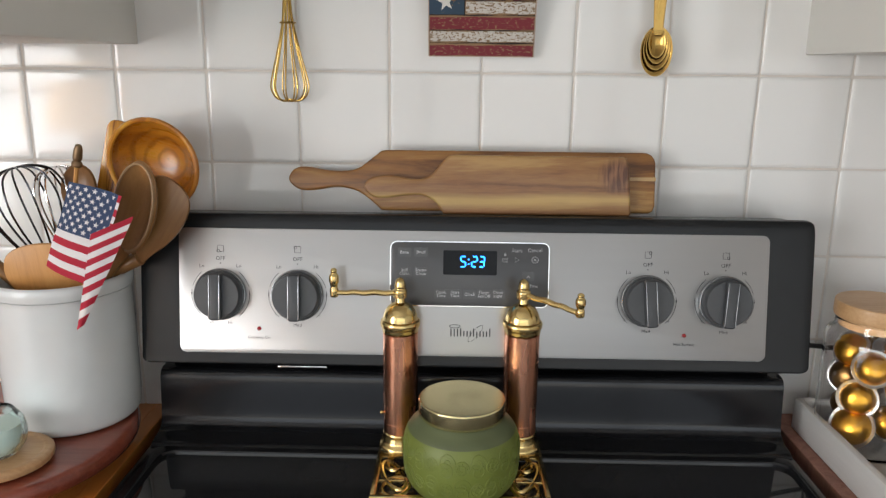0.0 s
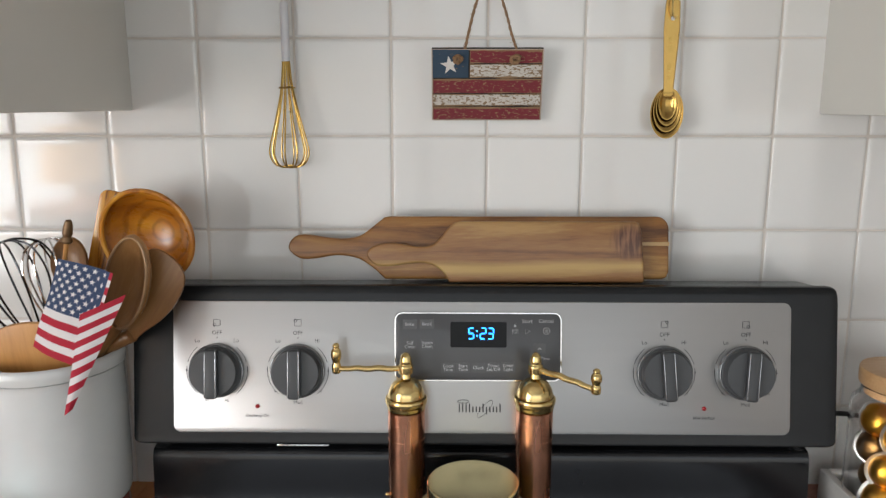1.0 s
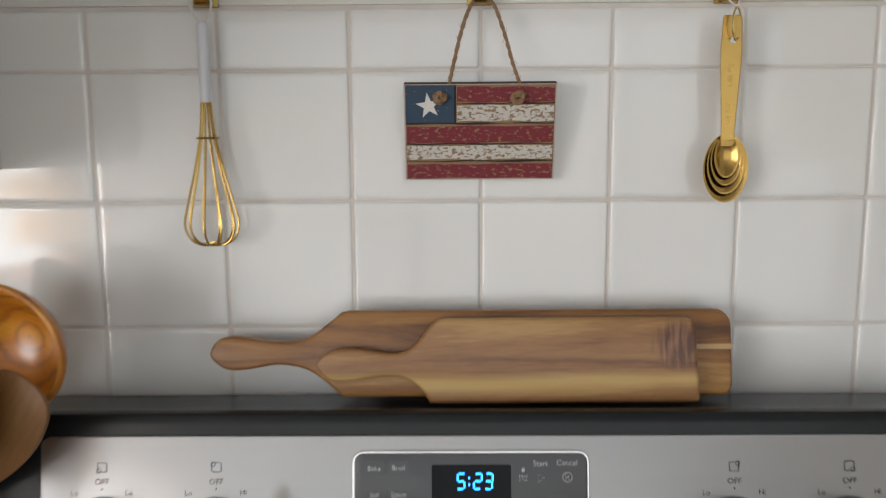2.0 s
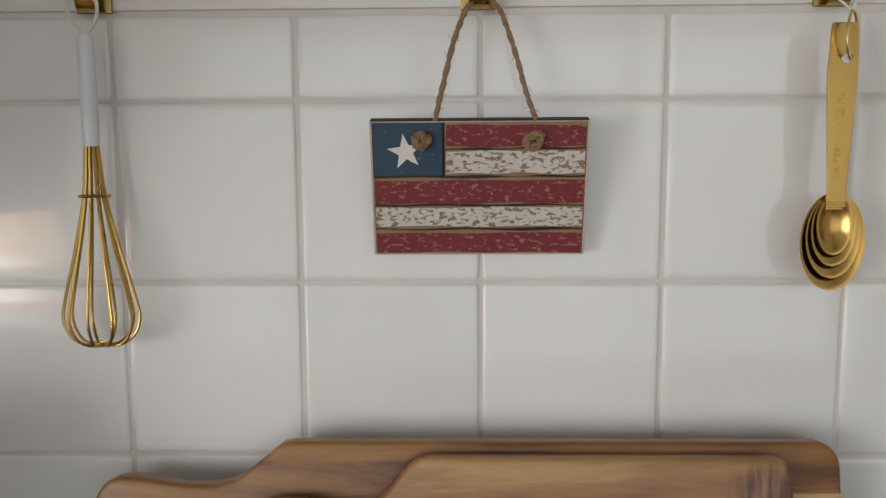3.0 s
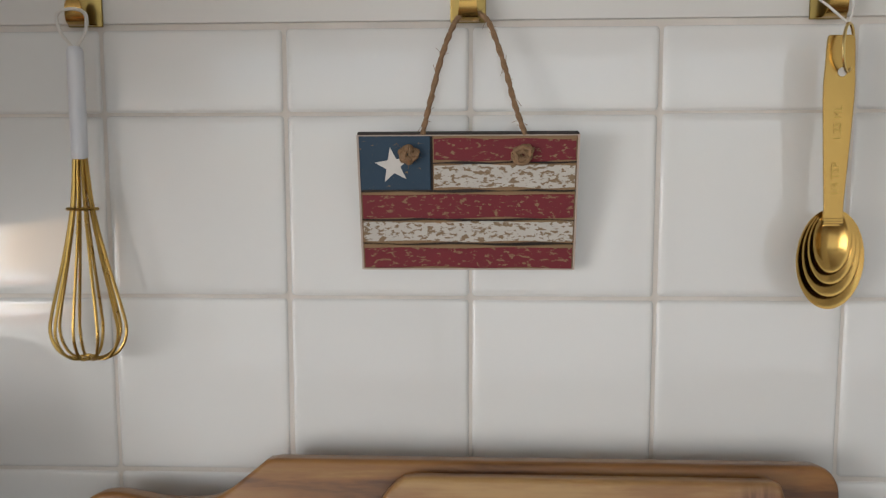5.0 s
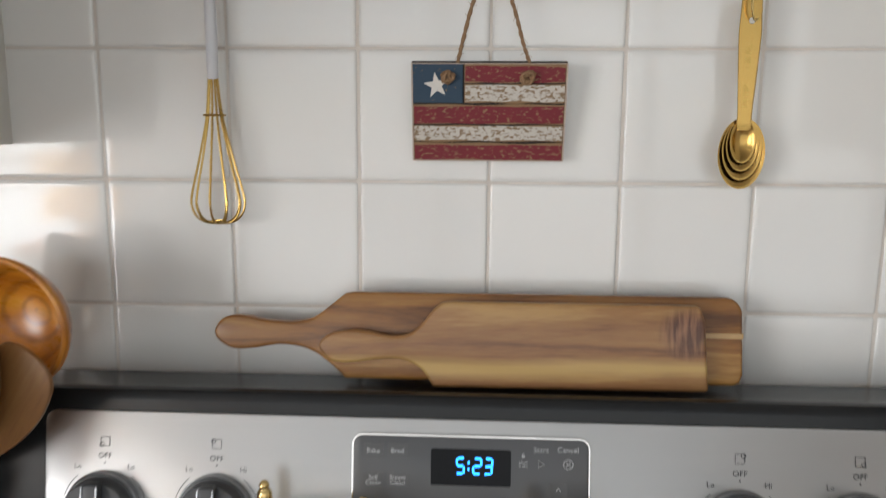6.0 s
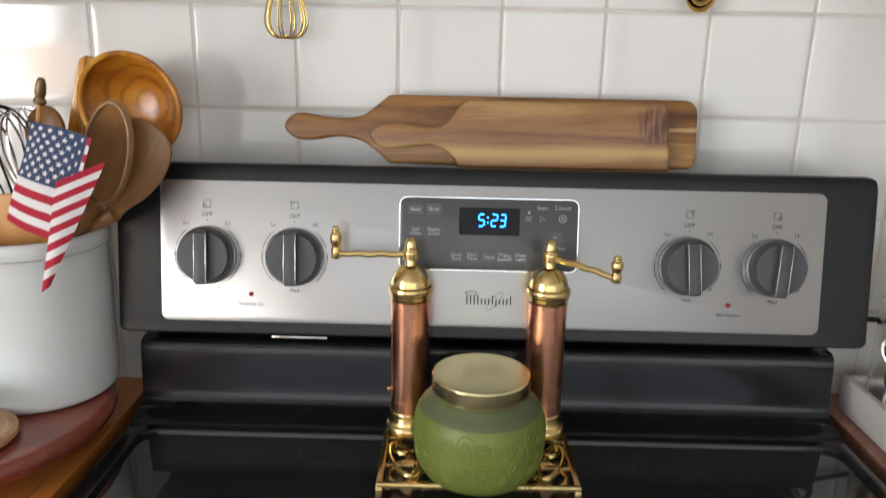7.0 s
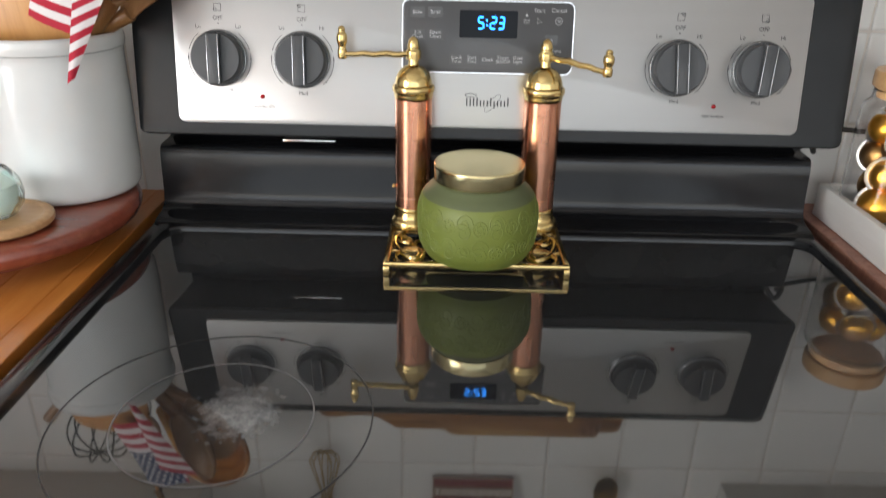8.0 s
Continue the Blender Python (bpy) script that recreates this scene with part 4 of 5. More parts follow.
part("lid", lathe(rounded([(0.0, 0.0735), (0.0447, 0.0735), (0.0450, 0.0885), (0.0440, 0.0898), (0.0, 0.0898)], 3, 0.08), 72), LID_BRASS, candle, "brushed brass lid")
# raised flower and scroll pattern on the belly
random.seed(4)


def on_belly(a, h, out=-0.0002):
    r = np.interp(h, [p.y for p in jar_prof], [p.x for p in jar_prof])
    return (math.sin(a) * (r + out), -math.cos(a) * (r + out), h)


for k in range(22):
    a0 = radians(-165 + 30 * (k // 2) + (15 if k % 2 else 0))
    h0 = 0.045 if k % 2 else 0.022
    relief = bmesh.new()
    for r in (0.003, 0.0065):
        tube([on_belly(a0 + r / 0.06 * math.cos(t), h0 + r * math.sin(t)) for t in (2 * math.pi * i / 18 for i in range(18))], 0.00085, 6, True, bm=relief)
    for i in range(8):
        t = 2 * math.pi * i / 8
        tube([on_belly(a0 + q / 0.06 * math.cos(t), h0 + q * math.sin(t)) for q in (0.0036, 0.0047, 0.006)], [0.0005, 0.001, 0.0005], 5, bm=relief)
    for s in (-1, 1):
        curl = [on_belly(a0 + 0.26 + s * (0.009 - 0.0003 * i) / 0.06 * math.cos(i * 0.4), h0 + s * 0.004 + (0.009 - 0.0003 * i) * math.sin(i * 0.4)) for i in range(24)]
        tube(curl, 0.0008, 6, bm=relief)
    part("relief", relief, FROSTED_GREEN, candle)

# ---- cutting boards on the range ----
BOARD_Z = 1.1838


def board(name, y, lean, outline, thick, material, label):
    ob = thing(name, pose(0, y, BOARD_Z, 90 - lean), label, "cutting board", "cutting boards leaning on the tiles")
    part("plank", plate(outline, 0, thick, 0.0028, 3), material, ob)
    return ob


def mirrored(points):
    return [(p.x, p.y) for p in points]


back_outline = mirrored(spline([(-0.116, 0.0), (-0.13, 0.012), (-0.147, 0.022), (-0.17, 0.0255), (-0.195, 0.022), (-0.212, 0.022), (-0.2235, 0.029), (-0.226, 0.0365), (-0.219, 0.0455), (-0.205, 0.048), (-0.18, 0.0445), (-0.158, 0.044), (-0.143, 0.0475), (-0.128, 0.058), (-0.117, 0.0665)], 6))
back_outline += [(-0.111, 0.0675)] + [p for p in reversed(round_rect(0.1, 0.0, 0.206, 0.0675, 0.012)[0:7])] + [(0.2057, 0.008), (0.203, 0.003), (0.198, 0.0)]
back_outline = back_outline[:-10] + [(0.192 + 0.0135 * math.sin(radians(a)), 0.054 + 0.0135 * math.cos(radians(a))) for a in range(0, 91, 15)] + [(0.2057, 0.008), (0.203, 0.002), (0.198, 0.0)]
back_outline = [(x, y * 1.055) for x, y in back_outline]
big = board("cutting_board", -0.029, 10, back_outline, 0.015, ACACIA, "long reddish acacia board with a rounded handle")
part("sapwood_streak", plate([(0.12, 0.0375), (0.16, 0.0385), (0.2056, 0.038), (0.2057, 0.0425), (0.16, 0.042), (0.12, 0.0415)], 0.0149, 0.0152), SAPWOOD, big)
front_outline = mirrored(spline([(-0.043, 0.0), (-0.052, 0.012), (-0.066, 0.019), (-0.085, 0.0195), (-0.11, 0.0165), (-0.126, 0.018), (-0.135, 0.0265), (-0.1335, 0.033), (-0.124, 0.0385), (-0.105, 0.0405), (-0.08, 0.037), (-0.064, 0.038), (-0.053, 0.0455), (-0.045, 0.055), (-0.037, 0.0615)], 6))
front_outline += [(-0.03, 0.0625), (0.164, 0.0622), (0.168, 0.0605), (0.1715, 0.05), (0.1745, 0.002), (0.172, 0.0)]
front_outline = [(x, y * 1.1) for x, y in front_outline]
board("cutting_board", -0.0465, 9, front_outline, 0.012, ACACIA_LIGHT, "smaller pale-streaked acacia board with a curved handle")

# ---- wall hooks, whisk, sign, spoons ----


def wall_hook(x, label):
    ob = thing("wall_hook", pose(x, -0.0016, TOP_Z + 0.004), label, "hook", "row of adhesive hooks")
    part("plate", box(-0.0102, -0.0022, -0.003, 0.0102, 0, 0.05, 0.0006), HOOK_BRASS, ob)
    pts = spline([(0, -0.0022, -0.0015), (0, -0.0062, -0.0032), (0, -0.0112, -0.0015), (0, -0.0138, 0.004), (0, -0.0140, 0.0115)], 7)
    bm = bmesh.new()
    rows = []
    for i, p in enumerate(pts):
        f = i / (len(pts) - 1)
        w = 0.0072 - 0.003 * f if f < 0.8 else 0.0048 * math.sqrt(max(0.02, 1 - ((f - 0.8) / 0.2) ** 2))
        rows.append([bm.verts.new((p.x + s * w, p.y + o, p.z)) for s, o in ((-1, 0), (1, 0), (1, -0.0012), (-1, -0.0012))])
    for a, b in zip(rows, rows[1:]):
        for k in range(4):
            bm.faces.new((a[k], a[(k + 1) % 4], b[(k + 1) % 4], b[k]))
    bm.faces.new(rows[0])
    bm.faces.new(rows[-1])
    part("tongue", bm, SPOON_BRASS, ob)
    return ob


wall_hook(-0.2255, "small brass adhesive hook holding a whisk")
wall_hook(-0.0015, "small brass adhesive hook holding a sign")
wall_hook(0.2005, "small brass adhesive hook holding measuring spoons")

whisk = thing("whisk", pose(-0.2245, -0.0185, 1.3098), "small gold wire whisk with a white handle, on a hook", "whisk")
part("handle", lathe(rounded([(0, 0.118), (0.0046, 0.118), (0.0046, 0.179), (0.003, 0.1815), (0, 0.182)], 3, 0.15), 24), WHITE_HANDLE, whisk, "white plastic handle")
loop = spline([(-0.001, 0, 0.181), (-0.007, -0.001, 0.189), (-0.0085, -0.002, 0.198), (-0.004, -0.002, 0.2015), (0.004, -0.002, 0.2015), (0.0085, -0.002, 0.198), (0.007, -0.001, 0.189), (0.001, 0, 0.181)], 6)
part("hanging_loop", tube(loop, 0.001, 6), SILICONE, whisk, "clear hanging loop")
for k in range(5):
    a = math.pi * k / 5 + 0.2
    half = [(0.0035, 0.119), (0.0062, 0.09), (0.0125, 0.06), (0.0202, 0.03), (0.0222, 0.017), (0.0185, 0.007), (0.011, 0.0018), (0.0, 0.0008 + 0.0006 * k)]
    line = half + [(-r, z) for r, z in reversed(half[:-1])]
    part("wire", tube([(p.x * math.cos(a), p.x * math.sin(a) * 0.55, p.y) for p in spline(line, 5)], 0.00092, 6), GOLD_WIRE, whisk)
part("band", tube([(0.0085 * math.cos(a), 0.0062 * math.sin(a), 0.0895) for a in (2 * math.pi * k / 24 for k in range(24))], 0.0010, 6, True), GOLD_WIRE, whisk)

sign = thing("flag_sign", pose(-0.0015, -0.0105, 1.3637, 102), "small weathered wooden flag sign hung on jute twine", "sign")
W, H = 0.0612, 0.0783
part("backing", box(-W, 0, -0.0075, W, H, -0.0012, 0.0006), SIGN_EDGE, sign)
border = bmesh.new()
for lot in ((-W - 0.0004, 0, -W + 0.0007, H), (W - 0.0007, 0, W + 0.0004, H), (-W + 0.0007, -0.0003, W - 0.0007, 0.0006), (-W + 0.0007, H - 0.0006, W - 0.0007, H)):
    box(lot[0], lot[1], -0.0074, lot[2], lot[3], 0.0002, bm=border)
part("border", border, SIGN_PALE, sign, "pale bare edge")
part("dark_top", box(-W, H + 0.0001, -0.0075, W, H + 0.0008, -0.0005), SIGN_EDGE, sign)


def wavy_strip(x0, x1, y0, y1, seed, wave0, wave1):
    n = 26
    low = [(x0 + (x1 - x0) * k / n, y0 + 0.0006 + wave0 * (math.sin(k * 0.55 + seed) + 0.6 * math.sin(k * 0.21 + seed * 2))) for k in range(n + 1)]
    high = [(x0 + (x1 - x0) * k / n, y1 - 0.0006 + wave1 * (math.sin(k * 0.5 + seed * 1.7) + 0.6 * math.sin(k * 0.19 + seed))) for k in range(n + 1)]
    return plate(low + high[::-1], -0.0012, 0.0, 0.0003, 1)


S = H / 5
XC = -W + 0.041
for k, (x0, y0, y1, m) in enumerate(((-W, 0.0, S * 0.98, SIGN_RED), (-W, S * 0.98, S * 1.9, SIGN_WHITE), (-W, S * 1.9, S * 2.98, SIGN_RED), (XC, S * 2.98, S * 4.0, SIGN_WHITE), (XC, S * 4.0, H, SIGN_RED))):
    w0, w1 = (0.0004 if k else 0), (0.0004 if k < 4 else 0)
    strip = part("stripe", wavy_strip(x0 + 0.0008, W - 0.0008, y0, y1, k + 1, w0, w1), SIGN_BOARD, sign)
    low, high = (0.0012, 0.0006) if k % 2 else (0.0005, 0.0016)
    coat = wavy_strip(x0 + 0.0014, W - 0.0014, y0 + low, y1 - high, k + 3, 0.0004, 0.0003)
    bmesh.ops.translate(coat, vec=(0, 0, 0.0003), verts=coat.verts)
    part("paint", coat, m, strip, "worn paint coat")
part("canton", plate(round_rect(-W + 0.0008, S * 2.98 + 0.0006, XC - 0.0006, H - 0.0006, 0.0004, 2), -0.0012, 0.0, 0.0003, 1), SIGN_BLUE, sign)
part("star", plate(star(0.0105, -W + 0.0195, S * 2.98 + 0.0145, 8), 0.0001, 0.0004), STAR_WHITE, sign)


def twine(points, r=0.0016):
    """Two plies laid round each other."""
    bm = bmesh.new()
    pts = spline(points, 14)
    for ph in (0, math.pi):
        line = []
        for i, p in enumerate(pts):
            a = i * 0.62 + ph
            line.append(p + Vector((math.cos(a), 0.4 * math.sin(a), math.sin(a) * 0.4)) * r * 0.38)
        tube(line, [r * 0.72 * (1 + 0.18 * math.sin(i * 1.9 + ph)) for i in range(len(line))], 6, bm=bm)
    rng = random.Random(int(points[0][0] * 1e4))
    for k in range(90):
        p = pts[rng.randrange(len(pts))]
        d = Vector((rng.uniform(-1, 1), rng.uniform(-0.6, 0.4), rng.uniform(-1, 1))) * rng.uniform(0.002, 0.008)
        tube([p, p + d * 0.5 + Vector((0, 0, 0.0008)), p + d], 0.00015, 3, bm=bm)
    return bm




bm = twine([(-0.0265, -0.0265, 1.4405), (-0.0225, -0.0225, 1.458), (-0.016, -0.0185, 1.484), (-0.0095, -0.0155, 1.5015), (-0.005, -0.0125, 1.5075), (0.001, -0.0118, 1.509), (0.0065, -0.0125, 1.5075), (0.0115, -0.0155, 1.5), (0.019, -0.0185, 1.478), (0.0245, -0.0225, 1.457), (0.03, -0.0265, 1.4405)])
bmesh.ops.transform(bm, matrix=sign.matrix_basis.inverted(), verts=bm.verts)
part("twine", bm, TWINE, sign, "brown jute twine")
for kx in (-0.033, 0.0305):
    bm = bmesh.new()
    rng = random.Random(int(kx * 1e4) + 500)
    for q in range(5):
        line = []
        for k in range(9):
            a = 2 * math.pi * k / 9 + q
            r = rng.uniform(0.0018, 0.006)
            line.append((kx + r * math.cos(a), H - 0.0105 + r * 0.85 * math.sin(a), 0.0012 + rng.uniform(0, 0.0042)))
        tube(spline(line, 4, True), 0.0013, 6, True, bm=bm)
    for k in range(26):
        p = Vector((kx + rng.uniform(-0.003, 0.003), H - 0.0105 + rng.uniform(-0.003, 0.003), 0.003))
        d = Vector((rng.uniform(-1, 1), rng.uniform(-1, 1), rng.uniform(0.1, 0.7))) * rng.uniform(0.003, 0.007)
        tube([p, p + d * 0.6, p + d], 0.00014, 3, bm=bm)
    part("knot", bm, TWINE, sign)


def measuring_spoon(parent, w, h, depth, layer, handle_w):
    """An oval bowl, its rim, and a strap handle up to the ring."""
    bm = bmesh.new()
    n, m = 36, 8
    rings = []
    for side in (0, 1):
        for j in range(m + 1):
            q = (j / m) if side == 0 else 1 - j / m
            if q == 0:
                rings.append([bm.verts.new((0, -layer + depth - side * 0.0009, 0))])
                continue
            s = 1.0 if side == 0 else 0.965
            rings.append([bm.verts.new((w * q * s * math.cos(a), -layer + depth * (1 - q ** 2.2) - side * 0.0009 * (q < 1), h * q * s * math.sin(a))) for a in (2 * math.pi * k / n for k in range(n))])
    for a, b in zip(rings, rings[1:]):
        for k in range(n):
            k2 = (k + 1) % n
            if len(a) == 1:
                bm.faces.new((a[0], b[k], b[k2]))
            elif len(b) == 1:
                bm.faces.new((a[k], a[k2], b[0]))
            else:
                bm.faces.new((a[k], a[k2], b[k2], b[k]))
    return part("bowl", bm, SPOON_BRASS, parent)


spoons = thing("measuring_spoons", pose(0.1985, -0.012, 1.3715), "nested set of gold measuring spoons on a ring", "measuring spoons")
for k, (w, h, z) in enumerate(((0.0185, 0.028, 0.0), (0.0155, 0.0243, 0.0035), (0.0128, 0.0208, 0.007), (0.0102, 0.0176, 0.0102))):
    b = measuring_spoon(spoons, w, h, 0.0085 - 0.001 * k, 0.0115 + 0.0005 * k, 0.008)
    b.location = (0.0, 0.0, z)
for k in range(4):
    o = 0.0015 * k
    x = 0.0008 * (1.5 - k)
    strap = spline([(0.0056, 0.018 + o), (0.0052, 0.03), (0.0068, 0.06), (0.0082, 0.09), (0.0078, 0.104), (0.0072, 0.118), (0.006, 0.1205)], 5)
    bm = plate([(p.x + x, p.y) for p in strap] + [(-p.x + x, p.y) for p in reversed(strap)], 0.0, 0.0014, 0.0003, 1)
    bmesh.ops.transform(bm, matrix=Matrix.Translation((0, -0.0095 - o, 0)) @ Matrix.Rotation(radians(90), 4, "X"), verts=bm.verts)
    strap_ob = part("handle", bm, SPOON_BRASS, spoons)
    if k == 3:
        for text, z in (("1/4 TSP", 0.044), ("1.25 ML", 0.074)):
            bm = words(text, 0.0058)
            bmesh.ops.transform(bm, matrix=Matrix.Translation((x, -0.0095 - o - 0.0017, z)) @ Matrix.Rotation(radians(90), 4, "X") @ Matrix.Rotation(radians(90), 4, "Z"), verts=bm.verts)
            part("lettering", bm, GOLD_WIRE, strap_ob)
        bm = ring_flat(0.0, 0.0024, 0.0, seg=20)
        bmesh.ops.transform(bm, matrix=Matrix.Translation((x + 0.001, -0.0095 - o - 0.0017, 0.101)) @ Matrix.Rotation(radians(90), 4, "X"), verts=bm.verts)
        part("hole", bm, SILICONE, strap_ob)
part("ring", tube([(0.0015 + 0.0072 * math.sin(a) * 0.7, -0.0175 + 0.005 * math.sin(a), 0.1135 + 0.0125 * math.cos(a)) for a in (2 * math.pi * k / 30 for k in range(30))], 0.0009, 6, True), BRASS, spoons)
part("cord", tube(spline([(0.0015, -0.0165, 0.126), (-0.0075, -0.015, 0.1345), (-0.013, -0.0125, 0.141), (-0.004, -0.014, 0.1425), (0.003, -0.0165, 0.139), (0.0035, -0.0165, 0.133), (0.0015, -0.0165, 0.126)], 8), 0.0007, 5), SILICONE, spoons)

# ---- turntable with crock, utensils and candle glass ----
SUSAN_Z = COUNTER_Z + 0.0447
susan = thing("turntable", pose(-0.541, -0.163, COUNTER_Z), "round polished mahogany turntable on the worktop", "tray")
part("disc", lathe(rounded([(0, 0.02), (0.142, 0.02), (0.152, 0.0245), (0.155, 0.033), (0.153, 0.041), (0.147, 0.0442), (0.0, 0.0442)], 4, 0.3), 96), MAHOGANY, susan)
part("base", lathe([(0, 0.0005), (0.1, 0.0005), (0.1, 0.0198), (0, 0.0198)], 48), MAHOGANY, susan)

CX, CY = -0.466, -0.1165
crock = thing("utensil_crock", pose(CX, CY, SUSAN_Z) @ Matrix.Diagonal((0.968, 0.968, 0.901, 1)), "tall white glazed ceramic crock holding utensils", "crock")
outer = rounded([(0.0, 0.0005), (0.0665, 0.0005), (0.072, 0.006), (0.0738, 0.03), (0.0742, 0.12), (0.0735, 0.165), (0.0758, 0.172), (0.077, 0.18), (0.0758, 0.1865), (0.0725, 0.189), (0.0695, 0.186), (0.0685, 0.178), (0.068, 0.02), (0.0, 0.016)], 4, 0.3)
lip = [p for p in outer if p[1] > 0.1715]
body_out = [p for p in outer[: len(outer) // 2] if p[1] <= 0.1715]
body_in = [p for p in outer[len(outer) // 2:] if p[1] <= 0.1715]
part("body", lathe(body_out + [(0.0742, 0.1712), (0.0690, 0.1712)] + body_in, 72), CERAMIC, crock)
part("rim", lathe([(0.0690, 0.1714)] + lip[::-1] + [(0.0745, 0.1714)], 72), CERAMIC, crock)


def bowl_shell(w, h, depth, thick, power=2.0, n=40, m=9):
    """An oval hollow: local x across, y along, opening towards +z."""
    bm = bmesh.new()
    rings = []
    for side in (0, 1):
        for j in range(m + 1):
            q = j / m if side == 0 else 1 - j / m
            dz = -depth * (1 - q ** power) - (thick if side == 1 else 0) * (1.0 if q < 0.999 else 0.6)
            g = 1.0 if side == 0 else 1 + thick * 0.5 / max(w, h)
            if q == 0:
                rings.append([bm.verts.new((0, 0, dz))])
            else:
                rings.append([bm.verts.new((w * q * g * math.cos(a), h * q * g * math.sin(a), dz)) for a in (2 * math.pi * k / n for k in range(n))])
    for a, b in zip(rings, rings[1:]):
        for k in range(n):
            k2 = (k + 1) % n
            if len(a) == 1:
                bm.faces.new((a[0], b[k], b[k2]))
            elif len(b) == 1:
                bm.faces.new((a[k], a[k2], b[0]))
            else:
                bm.faces.new((a[k], a[k2], b[k2], b[k]))
    return bm


def facing(at, up, out):
    """A pose whose y runs along up and whose z looks out."""
    y = Vector(up).normalized()
    x = y.cross(Vector(out)).normalized()
    z = x.cross(y)
    m = Matrix((x, y, z)).transposed().to_4x4()
    m.translation = at
    return m


def handle_to(m, start, gate, low, r0, r1):
    """Straight rod from start through gate, at the crock's mouth, down to height low (room coordinates), in the frame of m."""
    inv = m.inverted()
    s, g = Vector(start), Vector(gate)
    a, b = inv @ s, inv @ (s + (g - s) * (s.z - low) / (s.z - g.z))
    pts = [a.lerp(b, k / 8) for k in range(9)]
    return tube(pts, [r0 + (r1 - r0) * k / 8 for k in range(9)], 12)


IN_CROCK = SUSAN_Z + 0.021

# round ladle
m = facing((-0.3585, -0.107, 1.2454), (0.3, -0.12, 1), (-0.12, -1, 0.05))
ladle = thing("wooden_ladle", m, "deep round ladle of glossy orange-brown wood in the crock", "ladle", "utensils in the crock")
part("bowl", bowl_shell(0.0515, 0.049, 0.034, 0.004, 2.6, 48), LADLE_WOOD, ladle)
part("rim", tube([(0.051 * math.cos(a), 0.0485 * math.sin(a), -0.0005) for a in (2 * math.pi * k / 48 for k in range(48))], 0.0028, 8, True), OLIVE, ladle)
part("handle", handle_to(m, (-0.377, -0.076, 1.202), (-0.415, -0.104, 1.13), 0.99, 0.0075, 0.006), OLIVE, ladle)

# striped paddle behind the ladle
m = facing((-0.3995, -0.064, 1.243), (0.22, 0.1, 1), (0.1, -1, 0))
paddle = thing("wooden_paddle", m, "flat striped orange wooden paddle behind the ladle", "spatula", "utensils in the crock")
part("blade", plate(round_rect(-0.032, -0.055, 0.012, 0.043, 0.01), -0.003, 0.003, 0.002), ZEBRA, paddle)
part("handle", handle_to(m, (-0.4085, -0.068, 1.2075), (-0.427, -0.09, 1.13), 0.99, 0.007, 0.006), ZEBRA, paddle)

# long spoon
m = facing((-0.3689, -0.143, 1.2043), (0.33, -0.1, 1), (-0.42, -1, 0.1))
spoon = thing("wooden_spoon", m, "dark wooden spoon with a long hollow bowl in the crock", "spoon", "utensils in the crock")
part("bowl", bowl_shell(0.0275, 0.05, 0.016, 0.005, 2.2, 40), SPOON_WOOD, spoon)
part("rim", tube([(0.0268 * math.cos(a), 0.0492 * math.sin(a), 0.0) for a in (2 * math.pi * k / 44 for k in range(44))], 0.0015, 8, True), PALE_RIM, spoon)
part("handle", handle_to(m, (-0.3845, -0.133, 1.1605), (-0.411, -0.13, 1.128), 1.03, 0.0085, 0.006), SPOON_WOOD, spoon)

# flat turner
m = facing((-0.3453, -0.125, 1.1945), (0.62, -0.03, 1), (0.05, -1, 0.1))
turner = thing("wooden_turner", m, "flat brown wooden turner with a slanted edge in the crock", "spatula", "utensils in the crock")
turner_outline = [(p.x, p.y) for p in spline([(-0.006, -0.06), (-0.018, -0.035), (-0.026, 0.0), (-0.0275, 0.022), (-0.0225, 0.036), (-0.008, 0.04), (0.01, 0.036), (0.022, 0.024), (0.0255, 0.0), (0.021, -0.025), (0.012, -0.046), (0.006, -0.06)], 5, True)]
part("blade", plate(turner_outline, -0.0025, 0.0025, 0.0018), SPOON_WOOD, turner)
part("handle", handle_to(m, (-0.3735, -0.124, 1.1455), (-0.412, -0.118, 1.126), 1.075, 0.008, 0.006), SPOON_WOOD, turner)

# broad light spatula at the front
m = facing((-0.4575, -0.153, 1.1285), (-0.08, -0.12, 1), (0.02, -1, 0.12))
front = thing("wooden_spatula", m, "broad pale beech spatula standing in the crock", "spatula", "utensils in the crock")
spatula_outline = [(p.x, p.y) for p in spline([(-0.007, -0.06), (-0.02, -0.04), (-0.036, -0.016), (-0.046, 0.008), (-0.04, 0.03), (-0.018, 0.0395), (0.012, 0.0395), (0.038, 0.03), (0.047, 0.008), (0.036, -0.016), (0.02, -0.04), (0.007, -0.06)], 5, True)]
part("blade", plate(spatula_outline, -0.003, 0.003, 0.002), BEECH, front)
part("handle", handle_to(m, (-0.456, -0.147, 1.078), (-0.458, -0.14, 1.045), 0.985, 0.007, 0.006), BEECH, front)

# round-ended spoon behind the flag, and one more handle leaning out
m = facing((-0.4476, -0.097, 1.216), (0.05, 0.1, 1), (0, -1, 0.1))
small = thing("wooden_spoon", m, "brown wooden spoon with a rounded end behind the flag", "spoon", "utensils in the crock")
part("bowl", bowl_shell(0.019, 0.026, 0.006, 0.004, 2.2, 32), SPOON_WOOD, small)
part("handle", handle_to(m, (-0.4525, -0.096, 1.1935), (-0.449, -0.1, 1.13), 0.985, 0.006, 0.0055), SPOON_WOOD, small)
m = facing((-0.513, -0.131, 1.157), (-0.5, -0.1, 1), (0, -1, 0.1))
